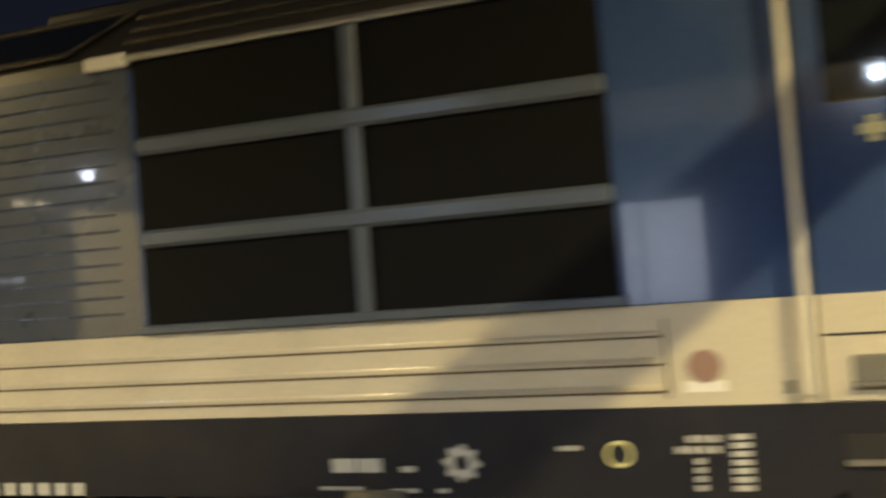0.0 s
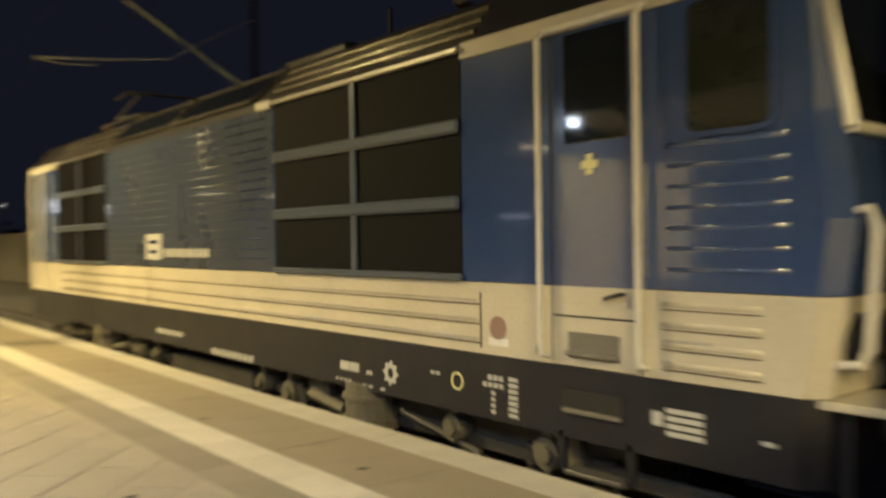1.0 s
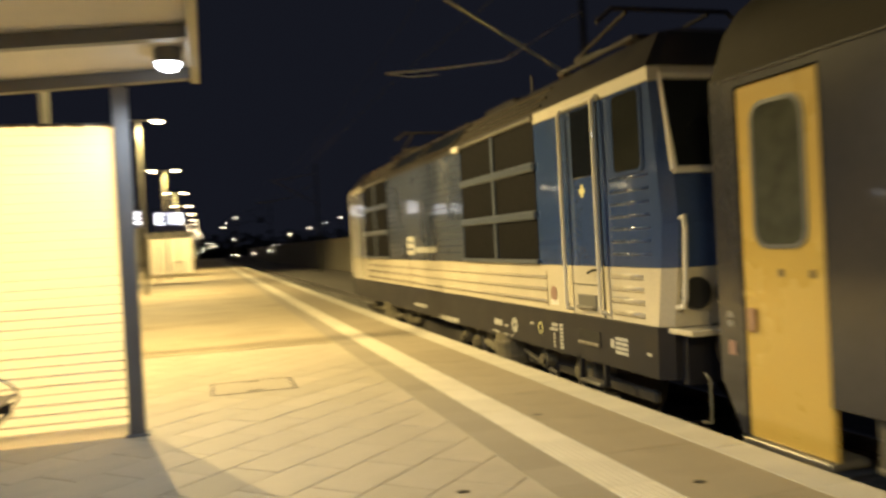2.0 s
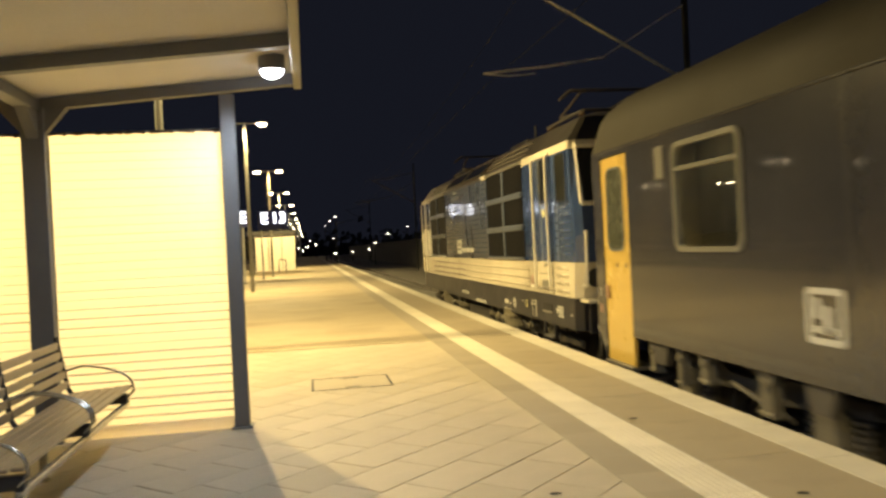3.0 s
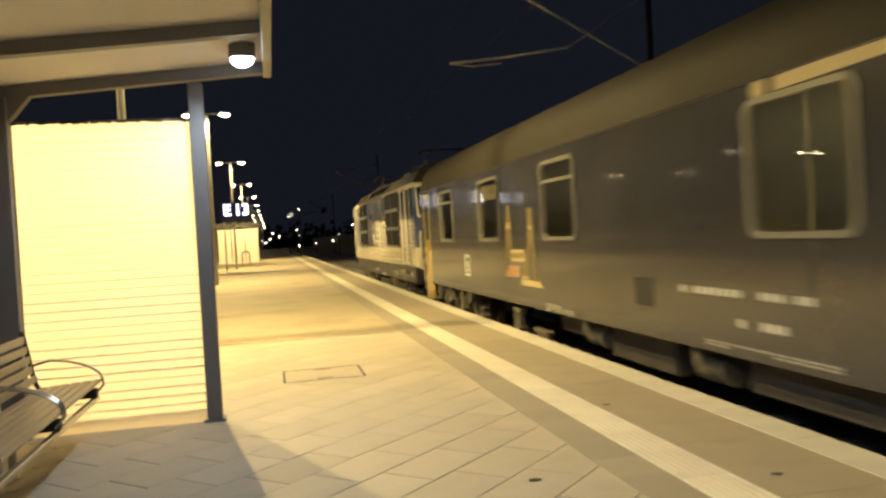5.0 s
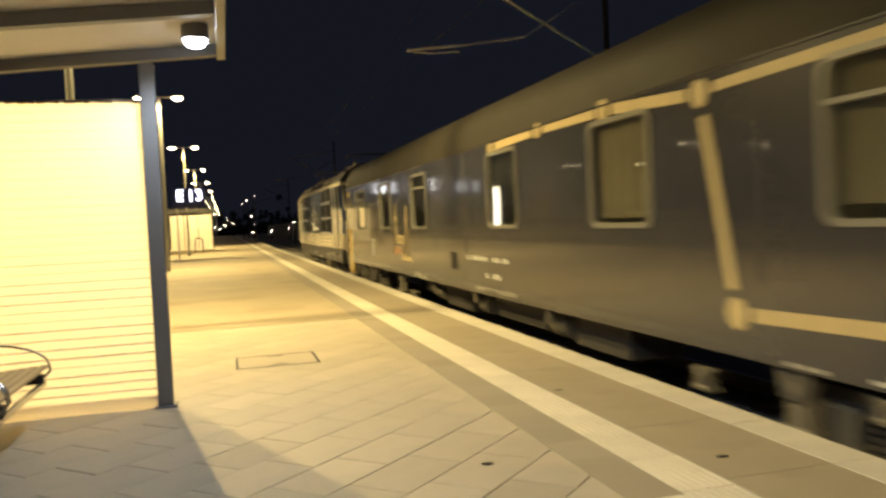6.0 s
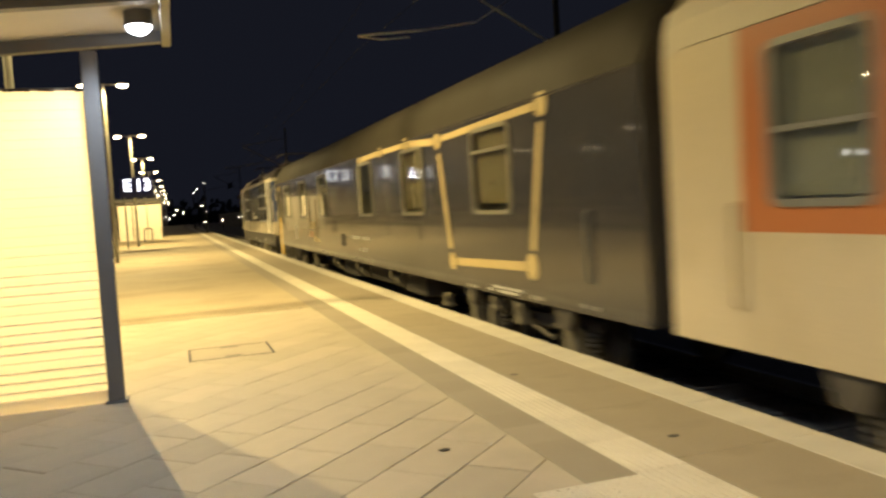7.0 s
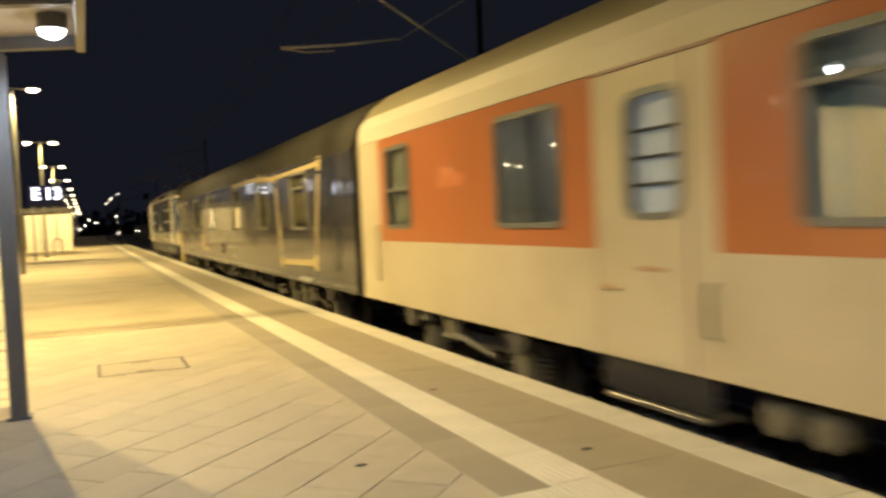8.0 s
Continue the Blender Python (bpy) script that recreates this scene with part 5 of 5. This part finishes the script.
    tw = flat([[(-12.59, 2.43), (-12.38, 2.43), (-12.33, 1.90), (-12.62, 1.90)]], "landmark_tower", M["gold_dark"], v, "gold lattice tower silhouette")
    flat([[(-12.33, 1.90), (-12.46, 1.90), (-12.29, 1.34), (-11.96, 1.32)]], "tower_leg", M["gold_dark"], tw)
    flat([[(-12.62, 1.90), (-12.50, 1.90), (-12.62, 1.34), (-12.76, 1.31)]], "tower_leg", M["gold_dark"], tw)
    flat([[(-11.90, 1.20), (-11.90, 1.29), (-12.78, 1.29), (-12.95, 1.20)]], "tower_base", M["gold"], tw)
    flat([[(-12.58, 2.10), (-12.40, 2.10), (-12.40, 2.14), (-12.58, 2.14)]], "tower_deck", M["gold"], tw, x=-1.419)
    flat([[(-11.99, 1.31), (-12.27, 1.31), (-12.27, 1.35), (-11.99, 1.35)]], "tower_foot", M["gold"], tw, x=-1.419)
    sp = flat([[(-11.40, 2.52), (-11.27, 2.52), (-11.17, 2.12), (-11.44, 2.12)], [(-11.42, 2.12), (-11.17, 2.12), (-11.12, 1.80), (-11.48, 1.78)]], "landmark_spire", M["gold_dark"], v, "gold spire silhouette")
    flat([[(-11.27, 1.80), (-11.12, 1.80), (-11.03, 1.42), (-11.20, 1.42)]], "spire_leg", M["gold_dark"], sp)
    flat([[(-11.42, 2.12), (-11.19, 2.12), (-11.19, 2.22), (-11.40, 2.22)]], "spire_clock", M["gold"], sp, x=-1.419)
    hl = flat([[(-12.11, 1.58), (-11.36, 1.58), (-11.36, 1.63), (-12.11, 1.63)], [(-12.11, 1.72), (-11.36, 1.72), (-11.36, 1.77), (-12.11, 1.77)]], "landmark_hall", M["gold"], v, "gold hall silhouette with window openings")
    for k in range(4):
        flat([[(-12.11 + 0.225 * k, 1.63), (-12.035 + 0.225 * k, 1.63), (-12.035 + 0.225 * k, 1.72), (-12.11 + 0.225 * k, 1.72)]], "hall_column", M["gold"], hl)
    flat([[(-11.80, 1.32), (-10.96, 1.31), (-11.06, 1.50), (-11.83, 1.50)]], "landmark_base", M["pink_plate"], v, "pinkish base plate under the spire", x=-1.4165)
    # gold constellation of lines and discs
    nodes = [(-18.60, 3.13), (-20.52, 3.17), (-22.40, 3.16), (-24.22, 3.05), (-24.65, 1.22), (-27.53, 1.29), (-27.98, 3.13)]
    rad = [0.09, 0.10, 0.12, 0.12, 0.13, 0.155, 0.14]
    for k, ((y, z), r) in enumerate(zip(nodes, rad)):
        bm = bmesh.new()
        cyl(bm, (-1.420, y, z), (-1.409, y, z), r, seg=22)
        part("star_disc", bm, M["gold"], v, "pale gold star disc")
    for a, b in zip(nodes, nodes[1:]):
        pa, pb = Vector(a), Vector(b)
        d = (pb - pa).normalized()
        n = Vector((-d.y, d.x)) * 0.055
        pa, pb = pa + d * 0.2, pb - d * 0.2
        bm = bmesh.new()
        plate(bm, [tuple(pa + n), tuple(pa - n), tuple(pb - n), tuple(pb + n)], -1.418, -1.409)
        part("star_line", bm, M["gold"], v)
    bm = bmesh.new()
    plate(bm, [(-24.42, 3.03), (-24.42, 3.12), (-27.78, 3.17), (-27.78, 3.08)], -1.418, -1.409)
    part("star_line", bm, M["gold"], v)
    # lettering, labels, vent
    bars(v, -17.15, -19.20, 1.40, 1.50, -1.41, 1, 17, M["writing"])
    bars(v, -18.15, -18.85, 1.14, 1.25, -1.41, 1, 6, M["writing"])
    part("vent_panel", boxes([(-1.414, -1.409, -16.55, -16.10, 1.20, 1.50)]), M["rubber"], v)
    bars(v, -13.06, -13.68, 0.885, 1.0, -1.41, 3, 5, M["writing_dim"], fill=0.92)
    bars(v, -13.78, -14.2, 0.89, 0.96, -1.41, 2, 3, M["writing_dim"])
    bars(v, -17.6, -19.5, 0.93, 0.99, -1.41, 2, 9, M["writing_dim"])
    bars(v, -26.08, -27.24, 0.90, 1.0, -1.41, 2, 7, M["writing"], fill=0.85)
    bars(v, -27.44, -27.82, 0.91, 0.96, -1.41, 2, 3, M["writing_dim"])
    bars(v, -25.06, -25.84, 0.89, 0.94, -1.41, 1, 5, M["writing_dim"])
    bars(v, -28.72, -29.12, 0.93, 0.99, -1.41, 1, 3, M["writing_dim"])
    part("handrail", tube([(-1.405, -28.96, 1.20), (-1.45, -28.96, 1.22), (-1.45, -28.96, 1.92), (-1.405, -28.96, 1.94)], 0.016), M["alu_dark"], v)
    under_gear(v, front, rear)
    for y0, y1, z0, z1 in ((-7.36, -7.06, 0.44, 0.87), (-9.08, -8.80, 0.42, 0.60), (-11.50, -11.04, 0.42, 0.78), (-12.9, -12.15, 0.30, 0.52), (-25.42, -25.06, 0.38, 0.87), (-26.16, -25.96, 0.62, 0.80), (-27.0, -26.70, 0.52, 0.80), (-28.12, -27.94, 0.62, 0.88), (-24.12, -23.82, 0.46, 0.66), (-4.9, -4.72, 0.50, 0.87), (-5.6, -5.44, 0.45, 0.87), (-6.2, -5.95, 0.55, 0.87)):
        hanger(v, y0, y1, z0, z1)
    return v


def orange_coach():
    v = thing("couchette_car", "orange and cream couchette car with pale door", "railway coach", pose(TRACK, 0, RAIL), group="coaches")
    front, rear = -30.36, -56.8
    wins = [(-32.46, -31.62, 2.46, "blind", "interior_pale"), (-36.18, -34.98, 0, "none", "interior_pale"), (-40.2, -38.92, 2.78, "sides", "interior_pale"),
            (-42.9, -41.7, 2.78, "sides", "interior_pale"), (-45.6, -44.4, 2.78, "sides", "interior_pale"), (-48.3, -47.1, 2.78, "sides", "interior_pale"), (-51.0, -49.8, 2.78, "sides", "interior_pale"), (-53.4, -52.6, 0, "none", "interior_pale")]
    door = (-38.18, -36.72)
    holes = [(a, b, 1.97, 3.03) for a, b, *_ in wins]
    for name, y0, y1, z0, z1, m, lab in (("lower_side", rear, front, 0.87, 1.755, "coach_cream", "cream lower side"), ("upper_side", door[1], -31.28, 1.755, 3.205, "coach_orange", "faded orange window band"),
                                       ("upper_side", rear + 0.9, door[0], 1.755, 3.205, "coach_orange", "faded orange window band"), ("end_panel", -31.28, front, 1.755, 3.205, "coach_cream", ""),
                                       ("end_panel", rear, rear + 0.9, 1.755, 3.205, "coach_cream", ""), ("door_panel", door[0], door[1], 1.755, 3.205, "coach_cream", "")):
        hs = holes + [(-37.80, -37.20, 2.03, 2.95)]
        bm = bmesh.new()
        wall_holes(bm, y0, y1, z0, z1, [h for h in hs if h[0] >= y0 - 0.01 and h[1] <= y1 + 0.01 and h[2] >= z0 - 0.01 and h[3] <= z1 + 0.1], -1.41, -1.36)
        part(name, bm, M[m], v, lab)
    coach_shell(v, front, rear, M["coach_roof_o"], M["coach_cream"])
    bm = bmesh.new()
    rows = []
    for y in (front - 0.02, front - 0.35, rear + 0.35, rear + 0.02):
        k = 0.985 if y in (front - 0.02, rear + 0.02) else 1.0
        rows.append([bm.verts.new((x - 0.006, y, z * k + 0.004)) for x, z in ((-1.412, 3.205), (-1.404, 3.415), (-1.352, 3.58))])
    for a, b in zip(rows, rows[1:]):
        for i in range(2):
            bm.faces.new((a[i], a[i + 1], b[i + 1], b[i]))
    part("cant_band", bm, M["cream_matt"], v, "cream band under the roof")
    for a, b, split, cur, wall in wins:
        coach_window(v, a, b, 1.97, 3.03, M["alu_dark"], r=0.07, split=split, curtain=cur, wall=wall, low=0.03)
    bm = bmesh.new()
    wall_holes(bm, door[0] + 0.28, door[1] - 0.03, 0.90, 3.17, [(-37.80, -37.20, 2.03, 2.95)], -1.418, -1.409)
    dr = part("door_leaf", bm, M["coach_cream"], v, "cream folding entrance door")
    part("door_gap", boxes([(-1.4195, -1.409, -36.76, -36.745, 0.90, 3.17), (-1.4195, -1.409, -37.91, -37.895, 0.90, 3.17), (-1.425, -1.409, door[0], door[1], 3.185, 3.205)]), M["red_mark"], dr)
    f = coach_window(v, -37.80, -37.20, 2.03, 2.95, M["alu_dark"], r=0.12, wall="interior_pale")
    for z in (2.26, 2.47, 2.68):
        part("bar", tube([(-1.375, -37.78, z), (-1.375, -37.22, z)], 0.014), M["rubber"], f)
    # added sheet that glows itself, so that the door pane looks pale
    part("fill_sheet", boxes([(-1.352, -1.345, -37.85, -37.15, 1.98, 3.0)]), M["pane_fill"], f, "glowing sheet added behind the door pane to brighten it")
    part("door_handle", boxes([(-1.44, -1.415, -37.0, -36.85, 1.42, 1.47)], 0.008), M["pink_plate"], dr)
    part("door_recess", boxes([(-1.43, -1.409, -37.62, -37.30, 1.60, 1.63)], 0.004), M["pink_plate"], dr)
    part("handrail", tube([(-1.405, -38.12, 1.15), (-1.46, -38.12, 1.17), (-1.46, -38.12, 1.52), (-1.405, -38.12, 1.54)], 0.016), M["alu_dark"], v)
    part("handrail", tube([(-1.405, -31.22, 1.18), (-1.46, -31.22, 1.20), (-1.46, -31.22, 1.95), (-1.405, -31.22, 1.97)], 0.016), M["coach_cream"], v)
    part("step", boxes([(-1.42, -1.05, door[0] + 0.2, door[1] - 0.1, 0.52, 0.56)], 0.006), M["metal"], v)
    part("door_apron", boxes([(-1.37, -1.33, door[0] + 0.1, door[1], 0.58, 0.868)], 0.006), M["frame_dark"], v)
    for y0, y1 in ((-38.68, -38.4), (-39.05, -38.77)):
        bm = bmesh.new()
        cyl(bm, (-1.30, (y0 + y1) / 2, 0.66), (-1.0, (y0 + y1) / 2, 0.66), 0.115, seg=18)
        box(bm, -1.27, -0.9, y0, y1, 0.68, 0.80, 0.02)
        part("air_valve", bm, M["axle_box"], v, "pale grimy valve housing")
    part("brake_lever", tube([(-1.32, -33.60, 0.64), (-1.34, -33.9, 0.62), (-1.34, -34.62, 0.53)], 0.034), M["metal"], v, "pale slanting brake lever")
    hanger(v, -33.72, -33.2, 0.58, 0.87)
    hanger(v, -32.78, -32.5, 0.72, 0.87)
    bm = bmesh.new()
    for k in range(5):
        plate(bm, [(-33.45 - 0.14 * k, 2.42 + 0.02 * (k % 2)), (-33.52 - 0.14 * k, 2.42), (-33.60 - 0.14 * k, 2.66 - 0.03 * k), (-33.53 - 0.14 * k, 2.68 - 0.03 * k)], -1.4135, -1.409)
    part("worn_emblem", bm, M["orange_pale"], v, "worn pale emblem")
    under_gear(v, front, rear)
    return v


loco = locomotive()
sleeper_car = dark_coach()
couchette = orange_coach()


# ---- motion ----
RUN = [
    (0, -0.000),
    (0.1, 0.404),
    (0.3, 1.230),
    (0.4, 1.655),
    (0.5, 2.090),
    (0.7, 2.977),
    (0.8, 3.419),
    (1, 4.294),
    (1.2, 5.173),
    (1.5, 6.547),
    (1.7, 7.471),
    (2, 8.879),
    (2.2, 9.823),
    (3.3, 15.418),
    (3.5, 16.459),
    (4, 19.097),
    (4.2, 20.155),
    (5.3, 26.303),
    (5.5, 27.465),
    (6, 30.350),
    (6.5, 33.270),
    (7, 36.261),
    (7.5, 39.346),
    (8, 42.478),
]


def motions():
    for v in (loco, sleeper_car, couchette):
        walk(v, [(t, pose(TRACK, s, RAIL)) for t, s in RUN])


motions()
